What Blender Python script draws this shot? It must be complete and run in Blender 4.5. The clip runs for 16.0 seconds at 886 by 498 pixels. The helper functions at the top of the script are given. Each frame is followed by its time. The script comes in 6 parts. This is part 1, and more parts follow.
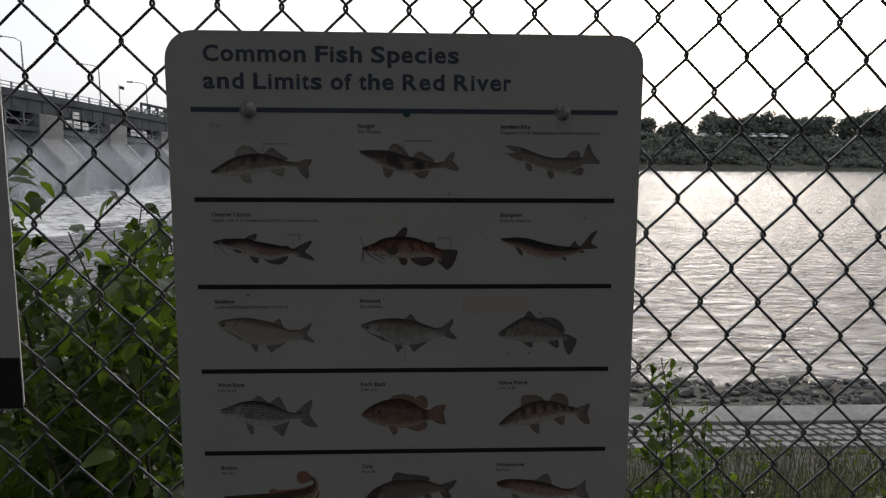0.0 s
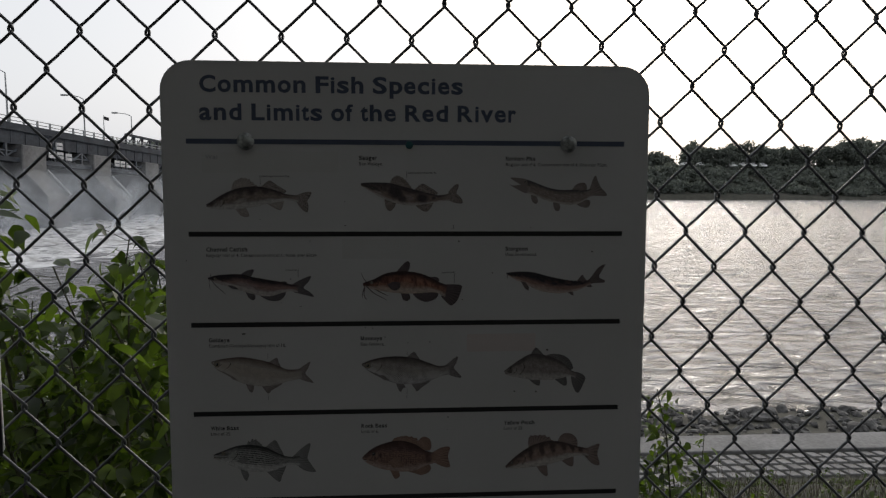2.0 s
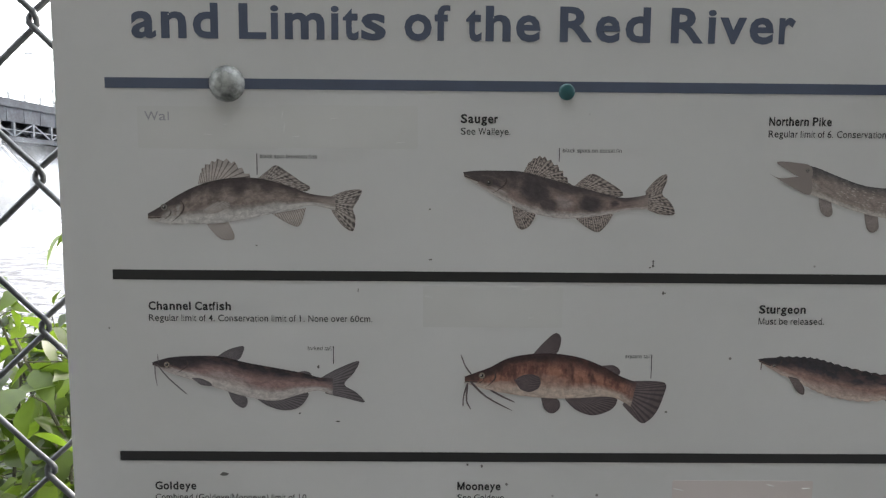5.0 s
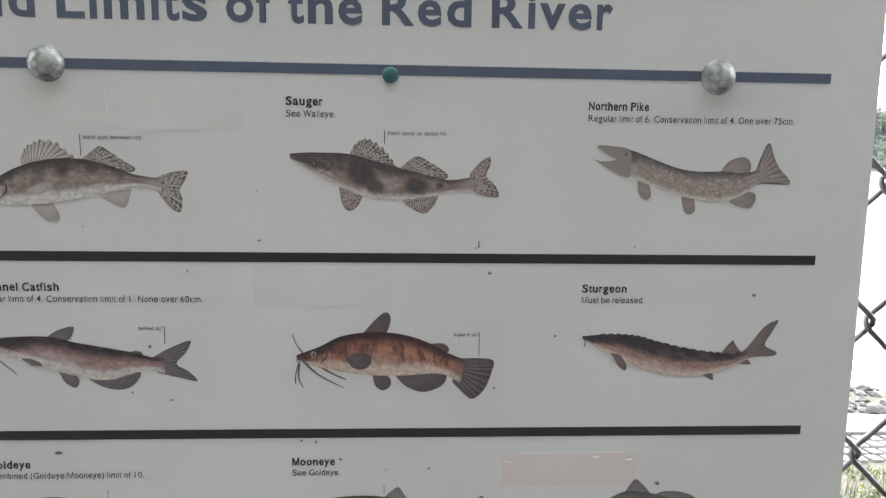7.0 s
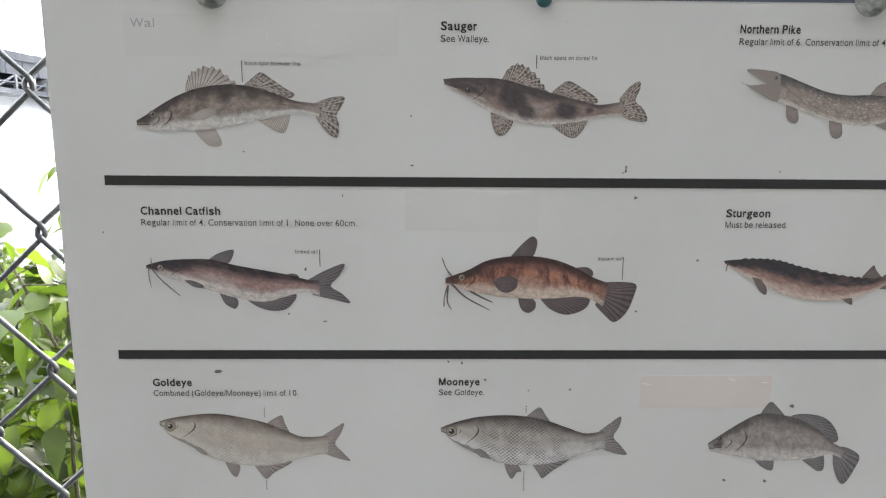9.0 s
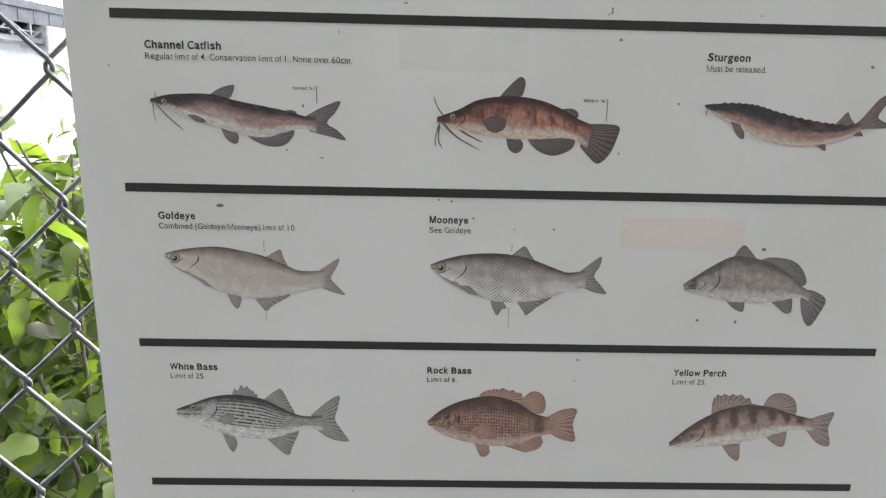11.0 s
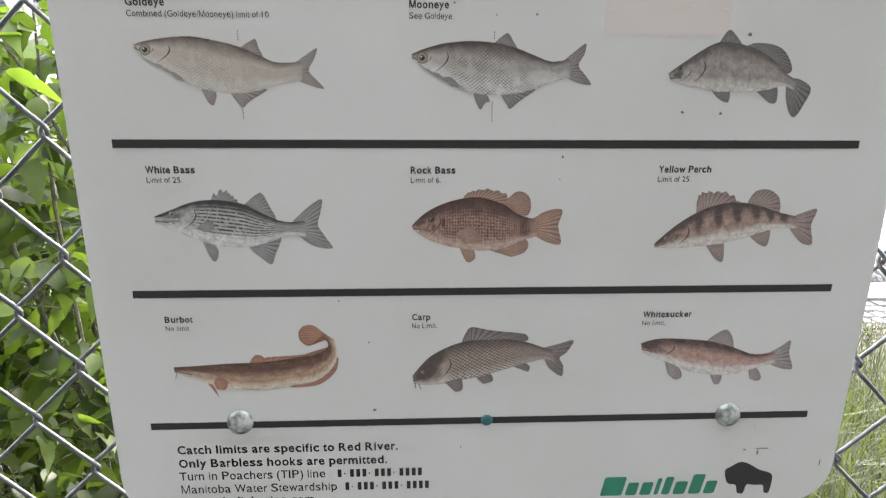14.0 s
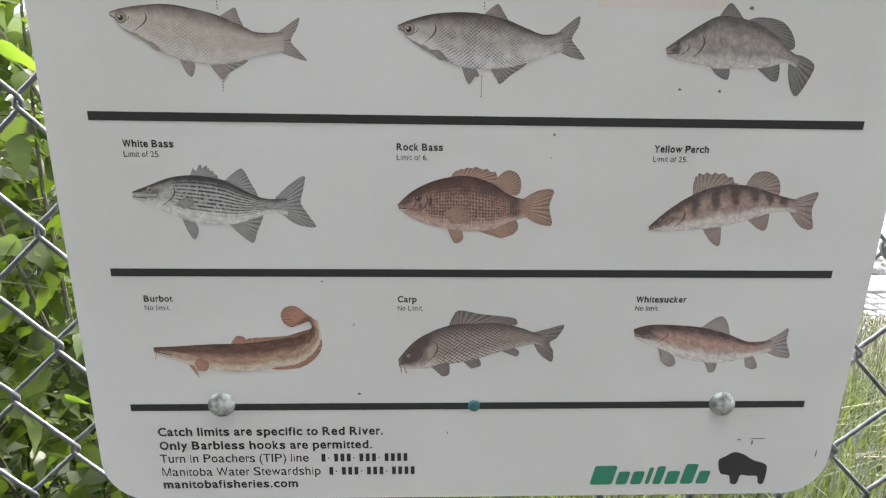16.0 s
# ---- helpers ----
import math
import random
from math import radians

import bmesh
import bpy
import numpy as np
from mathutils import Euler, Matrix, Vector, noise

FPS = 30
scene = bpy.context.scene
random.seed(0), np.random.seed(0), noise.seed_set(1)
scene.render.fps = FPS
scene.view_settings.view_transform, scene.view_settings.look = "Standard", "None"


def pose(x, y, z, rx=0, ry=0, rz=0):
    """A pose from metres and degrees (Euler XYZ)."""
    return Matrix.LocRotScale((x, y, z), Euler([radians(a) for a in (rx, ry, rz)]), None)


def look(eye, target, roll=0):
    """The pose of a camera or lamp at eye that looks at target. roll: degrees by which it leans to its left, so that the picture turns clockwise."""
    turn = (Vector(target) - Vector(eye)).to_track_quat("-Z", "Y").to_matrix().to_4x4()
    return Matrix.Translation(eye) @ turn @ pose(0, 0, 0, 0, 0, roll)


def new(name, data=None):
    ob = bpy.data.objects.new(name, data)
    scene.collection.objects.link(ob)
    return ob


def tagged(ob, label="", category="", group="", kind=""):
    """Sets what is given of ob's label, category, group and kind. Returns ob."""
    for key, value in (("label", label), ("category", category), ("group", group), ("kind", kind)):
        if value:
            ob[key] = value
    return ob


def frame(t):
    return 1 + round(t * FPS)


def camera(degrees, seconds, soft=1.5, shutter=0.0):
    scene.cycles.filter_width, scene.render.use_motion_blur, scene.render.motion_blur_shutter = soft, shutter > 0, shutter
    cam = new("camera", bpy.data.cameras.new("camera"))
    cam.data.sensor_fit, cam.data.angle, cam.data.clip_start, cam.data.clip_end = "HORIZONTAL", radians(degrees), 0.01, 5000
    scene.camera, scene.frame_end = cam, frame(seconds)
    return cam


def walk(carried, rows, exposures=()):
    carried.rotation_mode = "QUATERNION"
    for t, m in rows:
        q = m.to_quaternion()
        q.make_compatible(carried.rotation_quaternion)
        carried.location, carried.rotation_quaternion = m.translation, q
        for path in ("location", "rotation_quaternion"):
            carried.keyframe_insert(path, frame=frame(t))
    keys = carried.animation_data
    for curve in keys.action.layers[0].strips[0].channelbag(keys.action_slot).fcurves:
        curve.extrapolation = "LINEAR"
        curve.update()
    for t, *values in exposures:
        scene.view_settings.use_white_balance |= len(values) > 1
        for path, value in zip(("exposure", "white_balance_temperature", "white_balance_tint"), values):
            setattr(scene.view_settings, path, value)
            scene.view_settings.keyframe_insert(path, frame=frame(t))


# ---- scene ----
cam = camera(67.40, 16.0, soft=1.25, shutter=0.35)
# seconds, x, y, z, yaw to the left from +y, pitch, roll
ROWS = [
    (0.0, 0.0127, -0.8796, 1.4987, -2.30, -8.37, 0.33),
    (0.5, 0.0157, -0.8772, 1.4990, -2.34, -8.81, 0.31),
    (1.0, 0.0110, -0.8717, 1.4984, -2.56, -8.62, 0.73),
    (1.5, 0.0030, -0.8673, 1.4985, -2.69, -8.44, 0.89),
    (2.0, -0.0096, -0.8500, 1.5017, -3.54, -5.83, 0.20),
    (2.2, -0.0223, -0.8240, 1.4906, -2.12, -6.60, 0.27),
    (2.5, -0.0285, -0.7434, 1.4882, -1.72, -6.92, 0.39),
    (2.8, -0.0224, -0.6252, 1.4969, 0.75, -5.32, 2.03),
    (3.0, -0.0299, -0.5614, 1.4984, 0.67, -5.05, 1.83),
    (3.2, -0.0686, -0.5104, 1.5013, 1.66, -5.98, 1.25),
    (5.3, -0.0777, -0.4069, 1.5016, -1.43, -7.14, 0.46),
    (5.5, -0.0646, -0.4088, 1.5040, -2.27, -7.27, 0.70),
    (6.0, -0.0223, -0.4158, 1.5085, -3.39, -7.72, 1.01),
    (6.5, 0.0104, -0.4196, 1.5096, -3.93, -7.80, 1.04),
    (7.0, 0.0120, -0.4172, 1.5038, -2.94, -8.68, 0.82),
    (7.5, -0.0186, -0.4279, 1.4895, -2.27, -10.10, 0.60),
    (8.0, -0.0601, -0.4362, 1.4835, -1.66, -11.09, 0.23),
    (8.5, -0.0736, -0.4375, 1.4803, -1.73, -11.08, 0.53),
    (9.0, -0.0705, -0.4290, 1.4746, -1.24, -11.12, 0.45),
    (9.5, -0.0592, -0.4357, 1.4674, -1.83, -11.12, 0.34),
    (10.0, -0.0351, -0.4427, 1.4432, 0.47, -13.88, 2.50),
    (10.2, -0.0497, -0.4502, 1.4262, 0.40, -14.89, 2.21),
    (12.3, -0.0680, -0.4846, 1.3931, -3.50, -14.41, 0.70),
    (12.5, -0.0628, -0.4882, 1.3932, -3.19, -14.09, 0.56),
    (13.0, -0.0588, -0.4871, 1.3696, -3.10, -15.94, 0.55),
    (13.5, -0.0617, -0.4907, 1.3197, -3.50, -17.81, 0.76),
    (14.0, -0.0643, -0.4936, 1.2834, -3.04, -18.30, 0.57),
    (14.5, -0.0537, -0.4898, 1.2731, -2.92, -18.71, 0.90),
    (15.0, -0.0526, -0.4885, 1.2765, -3.30, -18.50, 1.32),
    (15.5, -0.0515, -0.4839, 1.2735, -2.80, -18.94, 1.29),
    (16.0, -0.0500, -0.4810, 1.2735, -2.61, -19.38, 1.13),
]
EXPOSURES = [(0.0, -0.36), (1.8, -0.36), (2.2, -0.82), (2.7, -0.6), (3.0, -0.2), (3.2, 0.05), (4.2, 1.4), (5.3, 2.5), (5.6, 2.78), (6.4, 3.06), (7.0, 2.86), (7.6, 2.97), (8.2, 3.03), (9.0, 2.99), (12.5, 3.05), (16.0, 3.08)]
walk(cam, [(t, Matrix.Translation((x, y, z)) @ pose(0, 0, 0, 0, 0, yaw) @ pose(0, 0, 0, 90 + pitch) @ pose(0, 0, 0, 0, 0, roll))
           for t, x, y, z, yaw, pitch, roll in ROWS], EXPOSURES)

# ---- light: a hazy evening sky, the sun low over the far bank ----
SUN_AZ, SUN_EL = 24.0, 20.0          # degrees to the right of +y, above the horizon
world = bpy.data.worlds.new("hazy_sky")
scene.world = world
world.use_nodes = True
wn, wl = world.node_tree.nodes, world.node_tree.links
sky = wn.new("ShaderNodeTexSky")
sky.sky_type, sky.sun_disc = "NISHITA", False
sky.sun_elevation, sky.sun_rotation = radians(SUN_EL), radians(SUN_AZ)
sky.air_density, sky.dust_density, sky.ozone_density = 1.2, 6.0, 1.0
haze = wn.new("ShaderNodeHueSaturation")
haze.inputs["Saturation"].default_value = 0.6
wl.new(sky.outputs["Color"], haze.inputs["Color"])
veil = wn.new("ShaderNodeMix")            # thin even cloud over the clear sky
veil.data_type, veil.blend_type = "RGBA", "ADD"
veil.inputs[0].default_value = 1.0
wl.new(haze.outputs["Color"], veil.inputs[6])
veil.inputs[7].default_value = (16.6, 17.0, 18.0, 1)
wl.new(veil.outputs[2], wn["Background"].inputs["Color"])
wn["Background"].inputs["Strength"].default_value = 0.06
sun = new("sun", bpy.data.lights.new("sun", "SUN"))
sun.data.energy, sun.data.angle, sun.data.color = 0.9, radians(10), (1.0, 0.95, 0.9)
sa, se = radians(SUN_AZ), radians(SUN_EL)
SUN_WAY = Vector((math.sin(sa) * math.cos(se), math.cos(sa) * math.cos(se), math.sin(se)))
sun.matrix_world = look(SUN_WAY * 50, (0, 0, 0))

# ---- materials ----
def material(name):
    m = bpy.data.materials.new(name)
    m.use_nodes = True
    return m, m.node_tree.nodes, m.node_tree.links, m.node_tree.nodes["Principled BSDF"]


def node(nodes, kind, **values):
    n = nodes.new(kind)
    for key, value in values.items():
        n.inputs[key.replace("_", " ")].default_value = value
    return n


def ramp(nodes, links, source, stops):
    r = nodes.new("ShaderNodeValToRGB")
    e = r.color_ramp.elements
    while len(e) < len(stops):
        e.new(0.5)
    for el, (at, c) in zip(e, stops):
        el.position, el.color = at, (*c, 1) if len(c) == 3 else c
    links.new(source, r.inputs["Fac"])
    return r.outputs["Color"]


def mixed(nodes, links, fac, a, b, blend="MIX"):
    m = nodes.new("ShaderNodeMix")
    m.data_type, m.blend_type = "RGBA", blend
    for k, v in ((0, fac), (6, a), (7, b)):
        if isinstance(v, bpy.types.NodeSocket):
            links.new(v, m.inputs[k])
        else:
            m.inputs[k].default_value = (*v, 1) if isinstance(v, tuple) else v
    return m.outputs[2]


def rough_surface(name, a, b, scale, roughness=0.8, metal=0.0, bump=0.3, fine=8.0, spread=(0.35, 0.65), dist=0.01, per_piece=0.0):
    """Two colours mixed by coarse and fine noise, with relief."""
    m, n, l, p = material(name)
    co = n.new("ShaderNodeTexCoord")
    big = node(n, "ShaderNodeTexNoise", Scale=scale, Detail=6.0, Roughness=0.6)
    small = node(n, "ShaderNodeTexNoise", Scale=scale * fine, Detail=5.0, Roughness=0.65)
    l.new(co.outputs["Object"], big.inputs["Vector"])
    l.new(co.outputs["Object"], small.inputs["Vector"])
    c = ramp(n, l, big.outputs["Fac"], [(spread[0], a), (spread[1], b)])
    c = mixed(n, l, 0.55, c, ramp(n, l, small.outputs["Fac"], [(0.3, (0.45, 0.45, 0.45)), (0.7, (1.3, 1.3, 1.3))]), "MULTIPLY")
    if per_piece:
        info = n.new("ShaderNodeObjectInfo")
        c = mixed(n, l, 1.0, c, ramp(n, l, info.outputs["Random"], [(0, (1 - per_piece,) * 3), (1, (1 + per_piece,) * 3)]), "MULTIPLY")
    l.new(c, p.inputs["Base Color"])
    p.inputs["Roughness"].default_value, p.inputs["Metallic"].default_value = roughness, metal
    b_ = node(n, "ShaderNodeBump", Strength=bump, Distance=dist)
    l.new(small.outputs["Fac"], b_.inputs["Height"])
    l.new(b_.outputs["Normal"], p.inputs["Normal"])
    return m


def leaf_material(name, dark, light, through_, share=0.5, island=False, roughness=0.45):
    """Thin leaves: light comes off them and through them."""
    m, n, l, p = material(name)
    out = n["Material Output"]
    if island:
        rnd = n.new("ShaderNodeNewGeometry").outputs["Random Per Island"]
    else:
        rnd = n.new("ShaderNodeObjectInfo").outputs["Random"]
    co = n.new("ShaderNodeTexCoord")
    veins = node(n, "ShaderNodeTexNoise", Scale=60.0, Detail=4.0)
    l.new(co.outputs["Object"], veins.inputs["Vector"])
    c = ramp(n, l, rnd, [(0.0, dark), (0.75, light), (1.0, tuple(v * 1.25 for v in light))])
    c = mixed(n, l, 0.35, c, ramp(n, l, veins.outputs["Fac"], [(0.3, (0.6, 0.6, 0.6)), (0.7, (1.25, 1.25, 1.25))]), "MULTIPLY")
    l.new(c, p.inputs["Base Color"])
    p.inputs["Roughness"].default_value = roughness
    tr = n.new("ShaderNodeBsdfTranslucent")
    l.new(mixed(n, l, 1.0, c, through_, "MULTIPLY"), tr.inputs["Color"])
    mx = n.new("ShaderNodeMixShader")
    mx.inputs[0].default_value = share
    l.new(p.outputs[0], mx.inputs[1])
    l.new(tr.outputs[0], mx.inputs[2])
    l.new(mx.outputs[0], out.inputs["Surface"])
    return m


def plain(name, colour, roughness=0.5, metal=0.0, vary=0.15, scale=40.0):
    m, n, l, p = material(name)
    co = n.new("ShaderNodeTexCoord")
    t = node(n, "ShaderNodeTexNoise", Scale=scale, Detail=5.0)
    l.new(co.outputs["Object"], t.inputs["Vector"])
    l.new(mixed(n, l, t.outputs["Fac"], tuple(v * (1 - vary) for v in colour), tuple(v * (1 + vary) for v in colour)), p.inputs["Base Color"])
    p.inputs["Roughness"].default_value, p.inputs["Metallic"].default_value = roughness, metal
    return m


def sign_paint():
    """White enamel on sheet metal, a little chalky, with grime and specks."""
    m, n, l, p = material("sign_enamel")
    co = n.new("ShaderNodeTexCoord")
    cloud = node(n, "ShaderNodeTexNoise", Scale=5.0, Detail=5.0)
    fine = node(n, "ShaderNodeTexNoise", Scale=140.0, Detail=3.0)
    speck = node(n, "ShaderNodeTexVoronoi", Scale=34.0, Randomness=1.0)
    chance = node(n, "ShaderNodeTexNoise", Scale=21.0, Detail=1.0)
    for t in (cloud, fine, speck, chance):
        l.new(co.outputs["Object"], t.inputs["Vector"])
    c = ramp(n, l, cloud.outputs["Fac"], [(0.3, (0.60, 0.60, 0.58)), (0.7, (0.66, 0.66, 0.645))])
    c = mixed(n, l, 0.08, c, ramp(n, l, fine.outputs["Fac"], [(0.3, (0.88, 0.88, 0.88)), (0.7, (1.05, 1.05, 1.05))]), "MULTIPLY")
    spot = ramp(n, l, speck.outputs["Distance"], [(0.02, (1, 1, 1)), (0.04, (0, 0, 0))])
    few = ramp(n, l, chance.outputs["Fac"], [(0.56, (0, 0, 0)), (0.60, (1, 1, 1))])
    both = mixed(n, l, 1.0, spot, few, "MULTIPLY")
    c = mixed(n, l, both, c, (0.22, 0.21, 0.19))
    l.new(c, p.inputs["Base Color"])
    p.inputs["Roughness"].default_value = 0.36
    b = node(n, "ShaderNodeBump", Strength=0.05, Distance=0.002)
    l.new(cloud.outputs["Fac"], b.inputs["Height"])
    l.new(b.outputs["Normal"], p.inputs["Normal"])
    return m


def blots(n, l, uv, spots):
    """Soft-edged oval patches (u, v, half length, half height, strength), the strongest at each place."""
    total = None
    for u, v, ru, rv, strength in spots:
        m = n.new("ShaderNodeMapping")
        m.inputs["Location"].default_value = (-u / ru, -v / rv, 0)
        m.inputs["Scale"].default_value = (1 / ru, 1 / rv, 0)
        l.new(uv, m.inputs["Vector"])
        d = n.new("ShaderNodeVectorMath")
        d.operation = "LENGTH"
        l.new(m.outputs[0], d.inputs[0])
        f = n.new("ShaderNodeMapRange")
        f.interpolation_type = "SMOOTHSTEP"
        for k, value in ((1, 0.45), (2, 1.15), (3, strength), (4, 0.0)):
            f.inputs[k].default_value = value
        l.new(d.outputs["Value"], f.inputs[0])
        if total is None:
            total = f.outputs[0]
        else:
            mx = n.new("ShaderNodeMath")
            mx.operation = "MAXIMUM"
            l.new(total, mx.inputs[0])
            l.new(f.outputs[0], mx.inputs[1])
            total = mx.outputs[0]
    return total


def fish_skin(name, back, side, belly, pattern="", mark=(0.05, 0.05, 0.05), amount=0.5, fin=(0.2, 0.2, 0.2), dark=(), light=(), rise=(0.18, 0.40, 0.66, 0.92), tail_root=0.5):
    """Printed fish colours: belly to back across, with bars, stripes, spots or scales and soft patches on head and flank."""
    m, n, l, p = material("ink_" + name)
    uv = n.new("ShaderNodeTexCoord").outputs["UV"]
    even = n.new("ShaderNodeMapping")              # the same measure along and across
    even.inputs["Scale"].default_value = (4.0, 1.0, 1.0)
    l.new(uv, even.inputs["Vector"])
    wob = node(n, "ShaderNodeTexNoise", Scale=5.0, Detail=4.0, Roughness=0.6)
    l.new(even.outputs[0], wob.inputs["Vector"])
    off = n.new("ShaderNodeVectorMath")
    off.operation = "SUBTRACT"
    l.new(wob.outputs["Color"], off.inputs[0])
    off.inputs[1].default_value = (0.5, 0.5, 0.5)
    size = n.new("ShaderNodeVectorMath")
    size.operation = "MULTIPLY"
    l.new(off.outputs[0], size.inputs[0])
    size.inputs[1].default_value = (0.05, 0.22, 0.0)
    bent = n.new("ShaderNodeVectorMath")
    bent.operation = "ADD"
    l.new(uv, bent.inputs[0])
    l.new(size.outputs[0], bent.inputs[1])
    sep, plain_sep = n.new("ShaderNodeSeparateXYZ"), n.new("ShaderNodeSeparateXYZ")
    l.new(bent.outputs[0], sep.inputs[0])
    l.new(uv, plain_sep.inputs[0])
    c = ramp(n, l, sep.outputs["Y"], [(0.0, tuple(0.8 * v for v in belly)), (0.05, belly), (rise[0], belly), (rise[1], side), (rise[2], side), (rise[3], back), (1.06, tuple(0.5 * v for v in back))])
    stretch = n.new("ShaderNodeMapping")
    l.new(even.outputs[0], stretch.inputs["Vector"])
    past_head = ramp(n, l, plain_sep.outputs["X"], [(0.24, (0, 0, 0)), (0.31, (1, 1, 1))])
    if pattern == "lines":
        # thin broken stripes along the flank
        stripe = n.new("ShaderNodeMapping")
        stripe.inputs["Scale"].default_value = (0.12, 3.9, 1)
        l.new(uv, stripe.inputs["Vector"])
        w = node(n, "ShaderNodeTexWave", Scale=1.0, Distortion=0.35, Detail=1.0)
        w.bands_direction = "Y"
        l.new(stripe.outputs[0], w.inputs["Vector"])
        f = ramp(n, l, w.outputs["Fac"], [(0.42, (0, 0, 0)), (0.72, (amount,) * 3)])
        dash = n.new("ShaderNodeMapping")
        dash.inputs["Scale"].default_value = (75, 12, 1)
        l.new(uv, dash.inputs["Vector"])
        gap = node(n, "ShaderNodeTexNoise", Scale=1.0, Detail=1.0)
        l.new(dash.outputs[0], gap.inputs["Vector"])
        f = mixed(n, l, 1.0, f, ramp(n, l, gap.outputs["Fac"], [(0.38, (0.2,) * 3), (0.48, (1, 1, 1))]), "MULTIPLY")
        f = mixed(n, l, 1.0, f, ramp(n, l, plain_sep.outputs["Y"], [(0.16, (0, 0, 0)), (0.34, (1, 1, 1))]), "MULTIPLY")
        f = mixed(n, l, 1.0, f, past_head, "MULTIPLY")
    elif pattern in ("scales", "ticks"):
        # a slanting lattice of overlapping scales
        w = node(n, "ShaderNodeTexVoronoi", Scale=1.0, Randomness=0.12)
        stretch.inputs["Rotation"].default_value = (0, 0, radians(45))
        stretch.inputs["Scale"].default_value = (13.0, 15.5, 1) if pattern == "scales" else (17.0, 21.0, 1)
        l.new(stretch.outputs[0], w.inputs["Vector"])
        f = ramp(n, l, w.outputs["Distance"], [(0.30, (0, 0, 0)), (0.56, (amount,) * 3)])
        if pattern == "ticks":
            worn = node(n, "ShaderNodeTexNoise", Scale=3.0, Detail=3.0)
            l.new(even.outputs[0], worn.inputs["Vector"])
            f = mixed(n, l, 1.0, f, ramp(n, l, worn.outputs["Fac"], [(0.36, (0.15,) * 3), (0.56, (1, 1, 1))]), "MULTIPLY")
        f = mixed(n, l, 1.0, f, past_head, "MULTIPLY")
    elif pattern in ("spots", "rows"):
        w = node(n, "ShaderNodeTexVoronoi", Scale=1.0, Randomness=0.85 if pattern == "spots" else 0.25)
        stretch.inputs["Scale"].default_value = (9, 15, 1) if pattern == "spots" else (13, 15, 1)
        l.new(stretch.outputs[0], w.inputs["Vector"])
        f = ramp(n, l, w.outputs["Distance"], [(0.20 if pattern == "spots" else 0.28, (amount,) * 3), (0.40 if pattern == "spots" else 0.47, (0, 0, 0))])
        f = mixed(n, l, 1.0, f, past_head, "MULTIPLY")
        f = mixed(n, l, 1.0, f, ramp(n, l, plain_sep.outputs["Y"], [(0.10, (0, 0, 0)), (0.24, (1, 1, 1)), (0.74, (1, 1, 1)), (0.90, (0.2,) * 3)]), "MULTIPLY")
    else:
        # cloudy mottling, upright in the barred fishes
        w = node(n, "ShaderNodeTexNoise", Scale=1.0, Detail=4.0, Roughness=0.6)
        stretch.inputs["Scale"].default_value = (7, 2.4, 1) if pattern == "bars" else (4, 5, 1)
        l.new(stretch.outputs[0], w.inputs["Vector"])
        f = ramp(n, l, w.outputs["Fac"], [(0.46, (0, 0, 0)), (0.60, (amount,) * 3)])
        f = mixed(n, l, 1.0, f, ramp(n, l, plain_sep.outputs["Y"], [(0.18, (0, 0, 0)), (0.42, (1, 1, 1))]), "MULTIPLY")
    c = mixed(n, l, f, c, mark)
    if light:
        c = mixed(n, l, blots(n, l, bent.outputs[0], light), c, tuple(min(0.64, 0.35 * a + 0.65 * b) for a, b in zip(side, belly)))
    if dark:
        c = mixed(n, l, blots(n, l, bent.outputs[0], dark), c, tuple(0.85 * v for v in back))
    # the root of the tail takes the colour of the fins
    c = mixed(n, l, ramp(n, l, plain_sep.outputs["X"], [(0.90, (0, 0, 0)), (1.0, (tail_root,) * 3)]), c, tuple(v * 1.15 for v in fin))
    cloud = node(n, "ShaderNodeTexNoise", Scale=7.5, Detail=5.0, Roughness=0.7, Distortion=0.6)
    l.new(even.outputs[0], cloud.inputs["Vector"])
    c = mixed(n, l, 0.22 if pattern in ("ticks", "scales") else 0.6, c, ramp(n, l, cloud.outputs["Fac"], [(0.36, (0.55,) * 3), (0.62, (1.25,) * 3)]), "MULTIPLY")
    grain = node(n, "ShaderNodeTexNoise", Scale=26.0, Detail=4.0, Roughness=0.7)
    l.new(even.outputs[0], grain.inputs["Vector"])
    c = mixed(n, l, 0.36, c, ramp(n, l, grain.outputs["Fac"], [(0.3, (0.6,) * 3), (0.7, (1.38,) * 3)]), "MULTIPLY")
    l.new(c, p.inputs["Base Color"])
    p.inputs["Roughness"].default_value = 0.4
    return m


